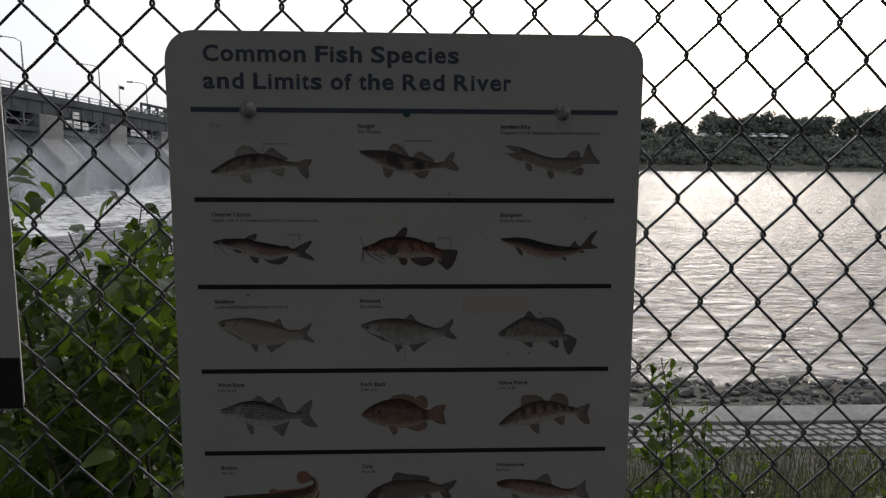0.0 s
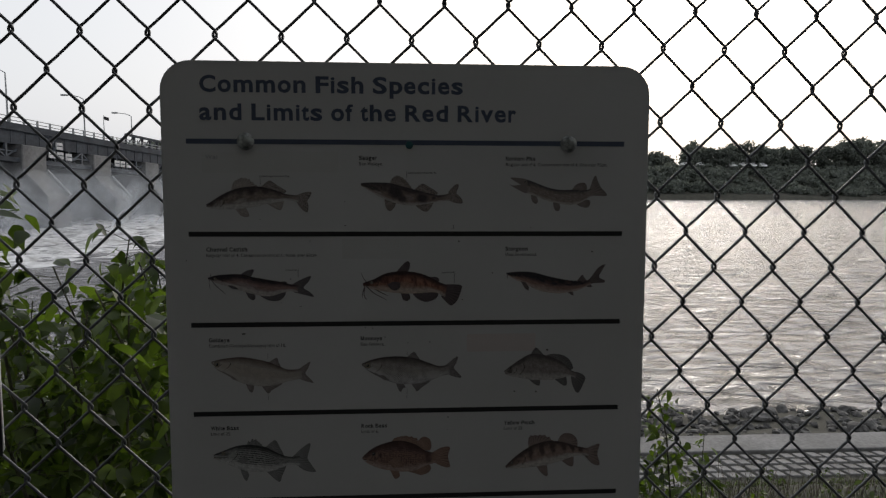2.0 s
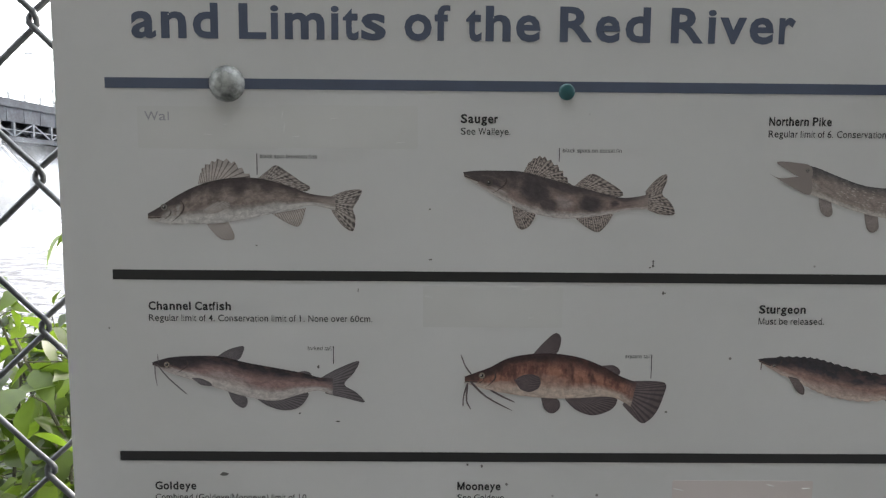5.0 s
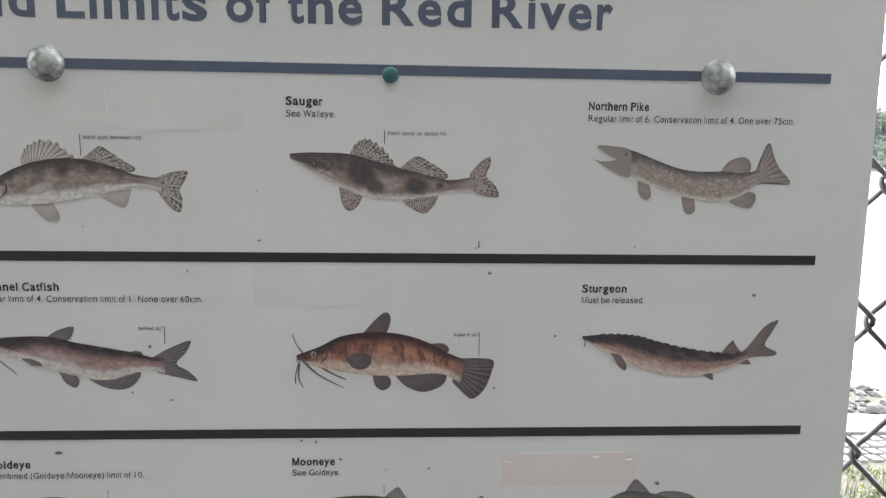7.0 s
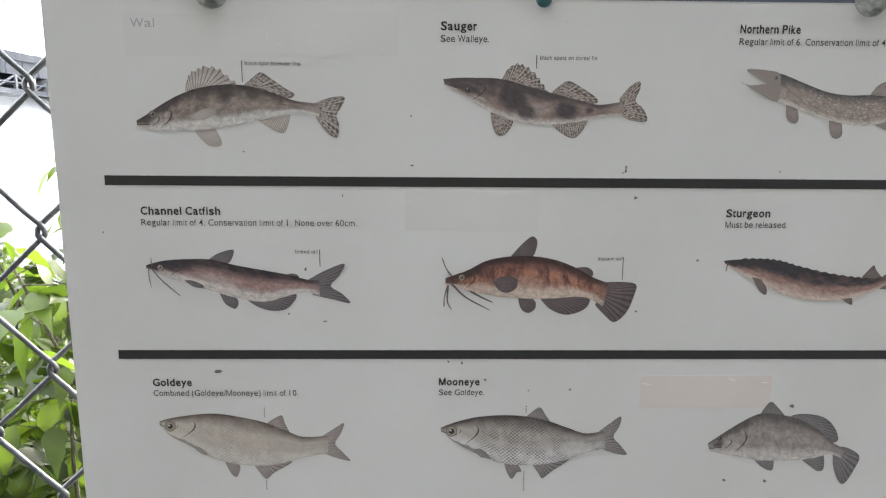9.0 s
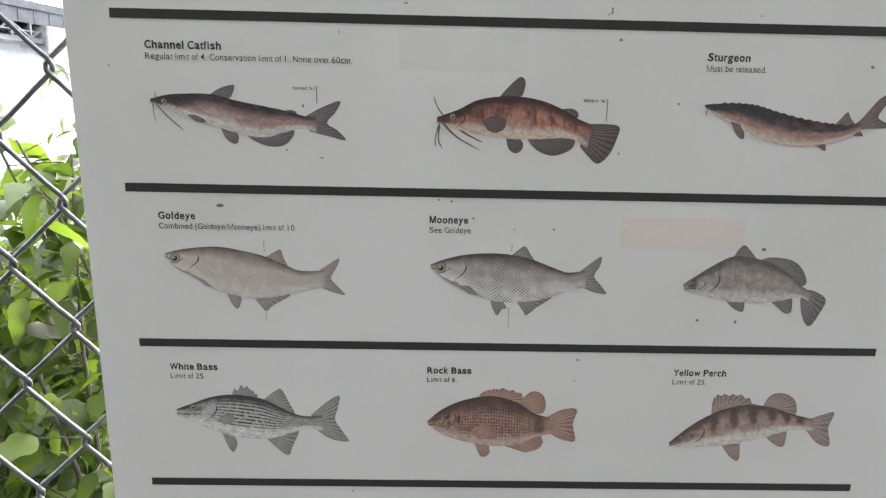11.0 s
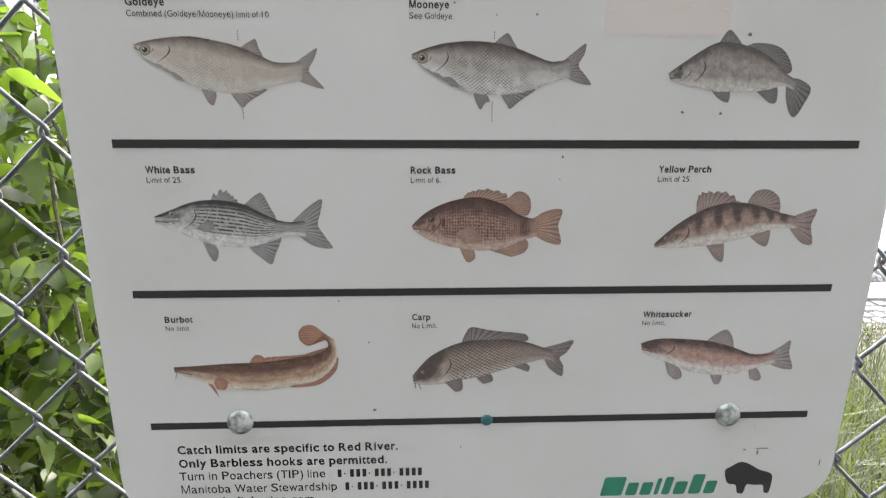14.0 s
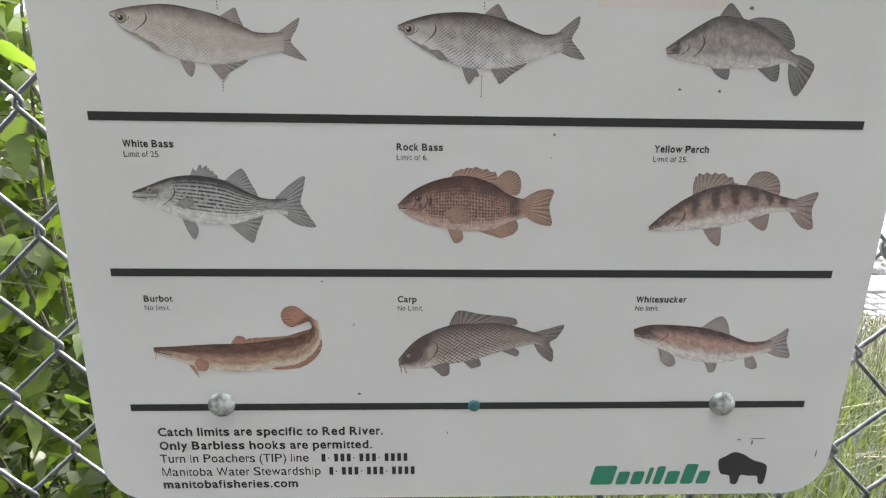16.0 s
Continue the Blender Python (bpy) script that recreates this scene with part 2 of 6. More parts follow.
def fin_ink(name, colour, ray, spotted=False, thin=False):
    """Printed fin: fine rays from base to edge, in some fishes rows of dots."""
    m, n, l, p = material("ink_" + name)
    uv = n.new("ShaderNodeTexCoord").outputs["UV"]
    w = node(n, "ShaderNodeTexWave", Scale=5.0 if thin else 6.2, Distortion=0.35, Detail=1.0)
    l.new(uv, w.inputs["Vector"])
    c = mixed(n, l, ramp(n, l, w.outputs["Fac"], [(0.72, (0, 0, 0)), (0.97, (0.85,) * 3)] if thin else [(0.35, (0, 0, 0)), (0.95, (0.75,) * 3)]), tuple(min(0.6, v * 1.25) for v in colour), ray)
    if spotted:
        rows = n.new("ShaderNodeMapping")
        rows.inputs["Scale"].default_value = (15, 5.5, 1)
        l.new(uv, rows.inputs["Vector"])
        dots = node(n, "ShaderNodeTexVoronoi", Scale=1.0, Randomness=0.35)
        l.new(rows.outputs[0], dots.inputs["Vector"])
        c = mixed(n, l, ramp(n, l, dots.outputs["Distance"], [(0.26, (0.85,) * 3), (0.44, (0, 0, 0))]), c, tuple(v * 0.5 for v in ray))
    out = n.new("ShaderNodeSeparateXYZ")
    l.new(uv, out.inputs[0])
    c = mixed(n, l, 1.0, c, ramp(n, l, out.outputs["Y"], [(0.0, (0.85,) * 3), (0.35, (1.12,) * 3), (1.0, (0.82,) * 3)]), "MULTIPLY")
    fleck = node(n, "ShaderNodeTexNoise", Scale=9.0, Detail=4.0, Roughness=0.7)
    l.new(uv, fleck.inputs["Vector"])
    c = mixed(n, l, 0.5, c, ramp(n, l, fleck.outputs["Fac"], [(0.3, (0.6,) * 3), (0.7, (1.35,) * 3)]), "MULTIPLY")
    l.new(c, p.inputs["Base Color"])
    p.inputs["Roughness"].default_value = 0.4
    return m


ENAMEL = sign_paint()
BLACK_INK = plain("black_ink", (0.018, 0.018, 0.018), 0.4, vary=0.3)
NAVY_INK = plain("navy_ink", (0.085, 0.105, 0.155), 0.4, vary=0.2)
TEAL = plain("teal_enamel", (0.026, 0.105, 0.11), 0.35)
GREEN_INK = plain("green_ink", (0.02, 0.20, 0.12), 0.4)
GREY_INK = plain("faded_ink", (0.34, 0.34, 0.36), 0.4)
TAPE = plain("cover_tape", (0.655, 0.655, 0.63), 0.25, vary=0.03)
PINK_TAPE = plain("pink_cover_tape", (0.67, 0.61, 0.58), 0.25, vary=0.03)
BOLT_METAL = rough_surface("galvanised_bolt", (0.11, 0.118, 0.112), (0.46, 0.48, 0.455), 75, 0.36, 0.35, 0.6, 3, spread=(0.40, 0.58), dist=0.001)
WIRE_METAL = rough_surface("galvanised_wire", (0.074, 0.079, 0.084), (0.148, 0.155, 0.162), 60, 0.48, 0.45, 0.2, 5, dist=0.0006, per_piece=0.15)
GLINT_WHITE = plain("crease_shine", (0.74, 0.74, 0.72), 0.25)
CONCRETE = rough_surface("concrete", (0.15, 0.147, 0.143), (0.23, 0.226, 0.22), 1.2, 0.9, 0, 0.4, 14)
BLOCK = rough_surface("paving_concrete", (0.135, 0.132, 0.128), (0.215, 0.21, 0.205), 3.0, 0.9, 0, 0.4, 10, per_piece=0.25)
STONE = rough_surface("river_stone", (0.04, 0.039, 0.037), (0.115, 0.112, 0.107), 3.0, 0.8, 0, 0.6, 8, per_piece=0.45)
SOIL = rough_surface("grassy_soil", (0.02, 0.022, 0.013), (0.046, 0.043, 0.031), 0.9, 0.95, 0, 0.6, 20, dist=0.03)
BARK = rough_surface("bark", (0.03, 0.03, 0.016), (0.08, 0.08, 0.045), 30, 0.85, 0, 0.5, 5)
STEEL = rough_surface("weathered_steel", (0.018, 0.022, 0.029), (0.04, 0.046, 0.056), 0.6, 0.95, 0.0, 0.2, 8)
PIER = rough_surface("dam_concrete", (0.10, 0.10, 0.10), (0.19, 0.188, 0.186), 0.25, 0.9, 0, 0.4, 12, dist=0.05)
PANEL_PAINT = rough_surface("panel_paint", (0.34, 0.34, 0.34), (0.55, 0.55, 0.55), 1.5, 0.6, 0, 0.1, 6)
TRESTLE = rough_surface("lighter_steel", (0.05, 0.057, 0.068), (0.085, 0.093, 0.105), 0.6, 0.9, 0.0, 0.2, 8)
WHITE_PAINT = plain("white_paint", (0.75, 0.75, 0.74), 0.5, scale=3)
DARK_GLASS = plain("dark_glass", (0.03, 0.03, 0.035), 0.1)
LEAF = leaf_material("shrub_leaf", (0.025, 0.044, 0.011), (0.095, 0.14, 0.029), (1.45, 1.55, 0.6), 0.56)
# Darker copy of the leaf green: gloom inside the growth put into colour.
DIM_LEAF_MASS = leaf_material("shrub_leaf_dim", (0.018, 0.032, 0.008), (0.078, 0.116, 0.025), (1.45, 1.55, 0.55), 0.56, island=True)
GRASS = leaf_material("grass_blade", (0.022, 0.032, 0.011), (0.066, 0.085, 0.027), (1.35, 1.35, 0.7), island=True)
# Greyed and lightened leaf colour: distance haze put into the far trees.
HAZED_WOODS = leaf_material("hazed_foliage", (0.10, 0.112, 0.10), (0.15, 0.165, 0.146), (1.2, 1.2, 1.1), 0.55, True, 0.9)


def water_material():
    m, n, l, p = material("river_water")
    co = n.new("ShaderNodeTexCoord")
    mp = n.new("ShaderNodeMapping")
    mp.inputs["Scale"].default_value = (0.55, 1.15, 1)
    l.new(co.outputs["Object"], mp.inputs["Vector"])
    a = node(n, "ShaderNodeTexNoise", Scale=1.7, Detail=5.0, Roughness=0.58, Distortion=0.6)
    b = node(n, "ShaderNodeTexNoise", Scale=0.36, Detail=4.0, Roughness=0.5, Distortion=0.8)
    l.new(mp.outputs[0], a.inputs["Vector"])
    l.new(mp.outputs[0], b.inputs["Vector"])
    s = n.new("ShaderNodeMath")
    s.operation = "MULTIPLY_ADD"
    l.new(b.outputs["Fac"], s.inputs[0])
    s.inputs[1].default_value = 1.7
    l.new(a.outputs["Fac"], s.inputs[2])
    bp = node(n, "ShaderNodeBump", Strength=1.0, Distance=0.42)
    l.new(s.outputs[0], bp.inputs["Height"])
    l.new(bp.outputs["Normal"], p.inputs["Normal"])
    # Pale crests, dark troughs: the ripples' shine and shade put into base colour.
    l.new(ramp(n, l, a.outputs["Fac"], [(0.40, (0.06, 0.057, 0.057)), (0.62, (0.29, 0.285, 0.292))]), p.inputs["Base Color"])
    # slicks and riffles: patches of smoother and rougher water
    mp2 = n.new("ShaderNodeMapping")
    mp2.inputs["Scale"].default_value = (0.05, 0.22, 1)
    l.new(co.outputs["Object"], mp2.inputs["Vector"])
    c = node(n, "ShaderNodeTexNoise", Scale=1.0, Detail=6.0, Roughness=0.65, Distortion=0.7)
    l.new(mp2.outputs[0], c.inputs["Vector"])
    l.new(ramp(n, l, c.outputs["Fac"], [(0.36, (0.15,) * 3), (0.64, (0.22,) * 3)]), p.inputs["Roughness"])
    p.inputs["IOR"].default_value = 1.33
    return m


WATER = water_material()

# ---- mesh helpers ----
def part(name, bm, mat, parent=None, label="", smooth=False):
    me = bpy.data.meshes.new(name)
    bm.to_mesh(me)
    bm.free()
    me.materials.append(mat)
    if smooth:
        me.polygons.foreach_set("use_smooth", [True] * len(me.polygons))
    ob = new(name, me)
    ob.parent = parent
    if label:
        tagged(ob, label)
    return ob


def mesh_part(name, me, parent, m=None, label=""):
    ob = new(name, me)
    ob.parent = parent
    if m is not None:
        ob.matrix_basis = m
    if label:
        tagged(ob, label)
    return ob


def group_empty(name, place, label, category, group="", kind=""):
    ob = new(name)
    ob.location = place
    return tagged(ob, label, category, group, kind)


def box(bm, x0, x1, y0, y1, z0, z1, bevel=0.0):
    m = Matrix.LocRotScale(((x0 + x1) / 2, (y0 + y1) / 2, (z0 + z1) / 2), None, (x1 - x0, y1 - y0, z1 - z0))
    made = bmesh.ops.create_cube(bm, size=1, matrix=m)
    if bevel:
        edges = {e for v in made["verts"] for e in v.link_edges}
        bmesh.ops.bevel(bm, geom=list(edges), offset=bevel, segments=2, affect="EDGES", profile=0.5)
    return bm


def beam(bm, a, b, w, h=None):
    """A straight bar of width w and height h from a to b."""
    a, b, h = Vector(a), Vector(b), h or w
    m = Matrix.Translation((a + b) / 2) @ (b - a).to_track_quat("Z", "Y").to_matrix().to_4x4() @ Matrix.Diagonal((w, h, (b - a).length, 1))
    bmesh.ops.create_cube(bm, size=1, matrix=m)


def tube(bm, points, radii, sides=6):
    """A tube through points, with a radius at each."""
    rings, points = [], [Vector(p) for p in points]
    for i, p in enumerate(points):
        way = (points[min(i + 1, len(points) - 1)] - points[max(i - 1, 0)]).normalized()
        u = way.orthogonal().normalized() if i == 0 else (rings[-1][1] - way * rings[-1][1].dot(way)).normalized()
        v = way.cross(u)
        rings.append(([bm.verts.new(p + radii[i] * (u * math.cos(k * math.tau / sides) + v * math.sin(k * math.tau / sides))) for k in range(sides)], u))
    for (a, _), (b, _) in zip(rings, rings[1:]):
        for k in range(sides):
            bm.faces.new((a[k], a[(k + 1) % sides], b[(k + 1) % sides], b[k]))
    bm.faces.new(rings[0][0][::-1])
    bm.faces.new(rings[-1][0])


def spline(points, steps, closed=False):
    """Catmull-Rom through 2D points."""
    pts = [Vector(p) for p in points]
    n, out = len(pts), []
    for i in range(n if closed else n - 1):
        if closed:
            p0, p1, p2, p3 = pts[i - 1], pts[i], pts[(i + 1) % n], pts[(i + 2) % n]
        else:
            p0, p1, p2, p3 = pts[max(i - 1, 0)], pts[i], pts[i + 1], pts[min(i + 2, n - 1)]
        for s in range(steps):
            t = s / steps
            out.append(0.5 * (2 * p1 + (p2 - p0) * t + (2 * p0 - 5 * p1 + 4 * p2 - p3) * t * t + (3 * p1 - p0 - 3 * p2 + p3) * t ** 3))
    if not closed:
        out.append(pts[-1])
    return out


def rounded(x0, x1, z0, z1, r, steps=8):
    out = []
    for cx, cz, a in ((x1 - r, z1 - r, 0), (x0 + r, z1 - r, 90), (x0 + r, z0 + r, 180), (x1 - r, z0 + r, 270)):
        out += [(cx + r * math.cos(radians(a + 90 * k / steps)), cz + r * math.sin(radians(a + 90 * k / steps))) for k in range(steps + 1)]
    return out


def plate(outline, y0, y1, bevel=0.0):
    """A sheet of that outline in x and z, from y0 (front) to y1 (back)."""
    bm = bmesh.new()
    face = bm.faces.new([bm.verts.new((x, y0, z)) for x, z in outline])
    bmesh.ops.recalc_face_normals(bm, faces=[face])
    made = bmesh.ops.extrude_face_region(bm, geom=[face])
    for v in made["geom"]:
        if isinstance(v, bmesh.types.BMVert):
            v.co.y = y1
    bmesh.ops.recalc_face_normals(bm, faces=bm.faces)
    return bm


# ---- ground, river and banks ----
WATER_Z = -3.0
PROFILE = [(-40, 0.3), (-3, 0.0), (0.6, -0.02), (2.5, -0.45), (5.0, -1.35), (6.7, -2.22), (8.2, -2.42), (9.0, -2.46), (9.8, -2.75), (11.4, -3.0), (14, -3.6), (60, -6),
           (150, -6), (163, -3.4), (166, -2.2), (172, -1.2), (186, 5.5), (200, 6.8), (260, 7.6), (900, 8.0)]


def ground_height(y):
    for (ya, za), (yb, zb) in zip(PROFILE, PROFILE[1:]):
        if ya <= y <= yb:
            return za + (zb - za) * (y - ya) / (yb - ya)
    return PROFILE[-1][1]


def build_ground():
    ys = [-400, -40, -10, -4, -2, -1] + [i * 0.4 for i in range(0, 32)] + [13, 14, 20, 60, 110, 150, 158, 161] + [163 + 1.5 * i for i in range(28)] + [230, 260, 400, 900]
    xs = [-900, -300, -200] + [-150 + 10 * i for i in range(13)] + [-24, -18, -14, -10] + [-8 + 0.6 * i for i in range(50)] + [24, 28, 34, 42] + [50 + 10 * i for i in range(16)] + [300, 900]
    verts, faces = [], []
    for y in ys:
        for x in xs:
            far = min(1.0, max(0.0, (y - 20) / 100))
            k = 0.05 + 0.7 * far
            wob = 0 if -4.0 < y < 0.3 or 6.6 < y < 9.2 else k * noise.noise(Vector((x * (0.6 - 0.57 * far), y * (0.6 - 0.55 * far), 0)))
            verts.append((x, y, ground_height(max(-40, y)) + wob))
    w = len(xs)
    for j in range(len(ys) - 1):
        for i in range(w - 1):
            faces.append((j * w + i, j * w + i + 1, (j + 1) * w + i + 1, (j + 1) * w + i))
    me = bpy.data.meshes.new("ground")
    me.from_pydata(verts, [], faces)
    me.materials.append(SOIL)
    me.polygons.foreach_set("use_smooth", [True] * len(me.polygons))
    return tagged(new("ground", me), "grassy river bank sloping down to the water", "ground", kind="structure")


ground = build_ground()
bm = bmesh.new()
bmesh.ops.create_grid(bm, x_segments=2, y_segments=2, size=1, matrix=Matrix.Translation((0, 87, WATER_Z)) @ Matrix.Diagonal((700, 80, 1, 1)))
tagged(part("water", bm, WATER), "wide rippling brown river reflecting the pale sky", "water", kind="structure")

# riverside path: a cast concrete strip with rows of paving blocks above it
bm = box(bmesh.new(), -14, 22, 8.10, 8.70, -2.75, -2.345, 0.02)
tagged(part("pavement", bm, CONCRETE), "pale cast concrete strip along the riverside path", "pavement", kind="structure")

# Unseen ground plate, added so that less, neutral light bounces onto the sign.
bm = box(bmesh.new(), -9, 9, -6.5, -0.25, -0.3, 0.035, 0.01)
BOUNCE_GRAVEL = rough_surface("bounce_gravel", (0.04, 0.04, 0.042), (0.075, 0.075, 0.078), 2.0, 0.95, 0, 0.6, 40)
tagged(part("path", bm, BOUNCE_GRAVEL), "unseen dark asphalt strip by the fence, added to mute ground bounce", "path", kind="structure")

# ---- fence ----
SIGN_Z = 1.55
LEAN = Matrix.Translation((0, 0, SIGN_Z)) @ Matrix.Rotation(radians(-1.186), 4, "X")        # fence and signs lean a little to the river
PITCH, ROW = 0.0814, 0.0945        # width and height of one diamond


def build_fence():
    fence = group_empty("chain_link_fence", (0, 0.011, 0), "galvanised steel chain-link fence behind the sign", "fence")
    fence.matrix_basis = LEAN @ Matrix.Translation((0, 0.011, -SIGN_Z))
    bm, r = bmesh.new(), 0.00195
    a, pts = PITCH / 4 + r * 1.0, []
    n = 24
    for i in range(n * 2):
        side = 1 if i % 2 else -1              # alternate bends to either side
        zc = i * ROW / 2
        for dz, dx, dy in ((-0.0078, 0.0056, -1), (-0.0034, 0.0009, -0.85), (0.0, 0.0, 0.0), (0.0034, 0.0009, 0.85), (0.0078, 0.0056, 1)):
            # the wire climbs in front on one way and behind on the other
            pts.append((side * (a - dx), dy * side * -1 * r * 1.08, zc + dz))
        pts.append((side * a * 0.45, side * r * -1.08 * 1.0, zc + ROW / 2 * 0.29))
        pts.append((-side * a * 0.40, side * r * -1.08, zc + ROW / 2 * 0.68))
    tube(bm, pts, [r] * len(pts), 6)
    first = part("wire", bm, WIRE_METAL, fence, smooth=True)
    me = first.data
    bpy.data.objects.remove(first)
    for k in range(-66, 67):
        # strands follow the sag of the mesh, half a row apart in turn
        x = -0.3635 + PITCH / 4 + k * PITCH / 2
        z = 1.55 + 0.0874 - 0.0165 * (x + 0.36) - 17 * ROW + (ROW / 2 if k % 2 else 0.0)
        lean = radians(0.69)
        x -= math.sin(lean) * 17 * ROW
        mesh_part("wire", me, fence, Matrix.Translation((x, 0, z)) @ Matrix.Rotation(lean, 4, "Y"))
    return fence


build_fence()

# ---- the fish sign ----


# advance widths of the sign's grotesque type, in thousandths of the type size
BOLD_WIDE = dict(zip("CFSLRNPkGlyWBbYugMOw.T(tfrmIHTidvsechoanp ", (722, 611, 667, 611, 722, 722, 667, 556, 778, 278, 556, 944, 722, 611, 667, 611, 611, 833, 778, 778, 278, 611, 333, 333, 333, 389, 889, 278, 722, 611, 278, 611, 556, 556, 556, 556, 611, 611, 556, 611, 611, 278)))
THIN_WIDE = dict(zip("RCNOSWMLTPIGreguilamtofnsvybdcpkhqw().,/ ", (722, 722, 722, 778, 667, 944, 833, 556, 611, 667, 278, 778, 333, 556, 556, 556, 222, 222, 556, 833, 278, 556, 278, 556, 500, 500, 500, 556, 556, 500, 556, 500, 556, 556, 722, 333, 333, 278, 278, 278, 278)))
GLYPHS = {}


def glyph(char, swell):
    """Outline of one letter of the built-in font, its strokes swollen, as points and faces."""
    if (char, swell) not in GLYPHS:
        cu = bpy.data.curves.new("letters", "FONT")
        cu.body, cu.size, cu.offset, cu.resolution_u = char, 1.0, swell, 3
        ob = bpy.data.objects.new("letters", cu)
        scene.collection.objects.link(ob)
        bpy.context.view_layer.update()
        me = bpy.data.meshes.new_from_object(ob.evaluated_get(bpy.context.evaluated_depsgraph_get()))
        bpy.data.objects.remove(ob)
        co = np.zeros(len(me.vertices) * 3)
        me.vertices.foreach_get("co", co)
        GLYPHS[char, swell] = co.reshape(-1, 3)[:, :2], [tuple(f.vertices) for f in me.polygons]
        bpy.data.meshes.remove(me)
    return GLYPHS[char, swell]


def drawn_m(stem, slant):
    """The M, drawn by hand: two stems and two strokes that meet at the foot."""
    pts = [(0, 0), (stem, 0), (stem, 0.729), (0, 0.729), (0.84 - stem, 0), (0.84, 0), (0.84, 0.729), (0.84 - stem, 0.729)]
    pts += [(0, 0.729), (slant, 0.729), (0.42 + slant / 2, 0), (0.42 - slant / 2, 0), (0.84 - slant, 0.729), (0.84, 0.729)]
    return np.array(pts), [(0, 1, 2, 3), (4, 5, 6, 7), (8, 11, 10, 9), (12, 11, 10, 13)]


DRAWN_M = {True: drawn_m(0.165, 0.19), False: drawn_m(0.09, 0.105)}


def lettering(text, x, z, width, cap, mat, parent, bold=False, name="lettering", y=-0.0002):
    """Flat printed letters in the sign's type: left end and baseline in mm, width and capital height in mm."""
    stem = np.ptp(glyph("l", 0.0)[0][:, 0])
    swell = round(((0.142 if bold else 0.098) - stem) / 2, 4)
    top = {k: glyph(k, 0.0)[0][:, 1].max() for k in "Hxd"}
    low = -glyph("p", 0.0)[0][:, 1].min()
    wide = BOLD_WIDE if bold else THIN_WIDE
    pen, verts, faces = 0.0, [], []
    for char in text:
        adv = wide.get(char, 556) / 718
        if char != " ":
            co, fs = DRAWN_M[bold] if char == "M" else glyph(char, swell)
            straight = 0.085 if bold else 0.10
            side = 0.02 if char in "vwyWTfYt" else straight if char in "iIlHMNBDFPRLbdhkmnpru" else 0.055
            left, right = side, 0.01 if char == "r" else 0.03 if char in "FLRkPbp" else side
            span = max(np.ptp(co[:, 0]), 1e-6)
            room = adv - left - right
            if char in ".,":
                room, left = min(room, 0.2 if bold else 0.14), 0.09
            if char == "1":
                room, left = 0.16, 0.24
            px = pen + left + (co[:, 0] - co[:, 0].min()) / span * room
            if char.islower():
                pz = np.interp(co[:, 1], [-low - swell, -swell, top["x"] + swell, top["d"] + swell], [-0.288, 0.0, 0.741 if bold else 0.728, 1.0])
            else:
                pz = (co[:, 1] + swell) / (top["H"] + 2 * swell)
            base = len(verts)
            verts += [(a, b) for a, b in zip(px, pz)]
            faces += [tuple(base + k for k in f) for f in fs]
        pen += adv
    flat = np.array(verts)
    first = flat[:, 0].min()
    flat[:, 0] = (flat[:, 0] - first) * width / 1000 / (flat[:, 0].max() - first) + x / 1000
    me = bpy.data.meshes.new(name)
    me.from_pydata([(a, y, b * cap / 1000 + z / 1000) for a, b in flat], [], faces)
    me.materials.append(mat)
    return mesh_part(name, me, parent)


def bar(x0, x1, z0, z1, mat, parent, name="printed_bar", y=-0.0002):
    bm = bmesh.new()
    bm.faces.new([bm.verts.new((a / 1000, y, b / 1000)) for a, b in ((x0, z0), (x1, z0), (x1, z1), (x0, z1))])
    return part(name, bm, mat, parent)


def pairs(text):
    return [tuple(float(v) / 1000 for v in p.split(",")) for p in text.split()]


# colours of each fish: back, side, belly, pattern with its colour and strength, fin, rays, then soft patches (u from snout to tail, v from belly to back)
def ink(name, back, side, belly, pattern, mark, amount, fin, ray, **more):
    back, mark = tuple(0.72 * v for v in back), mark if pattern == "spots" else tuple(0.8 * v for v in mark)
    return fish_skin(name, back, side, belly, pattern, mark, amount, fin, **more), fin, ray


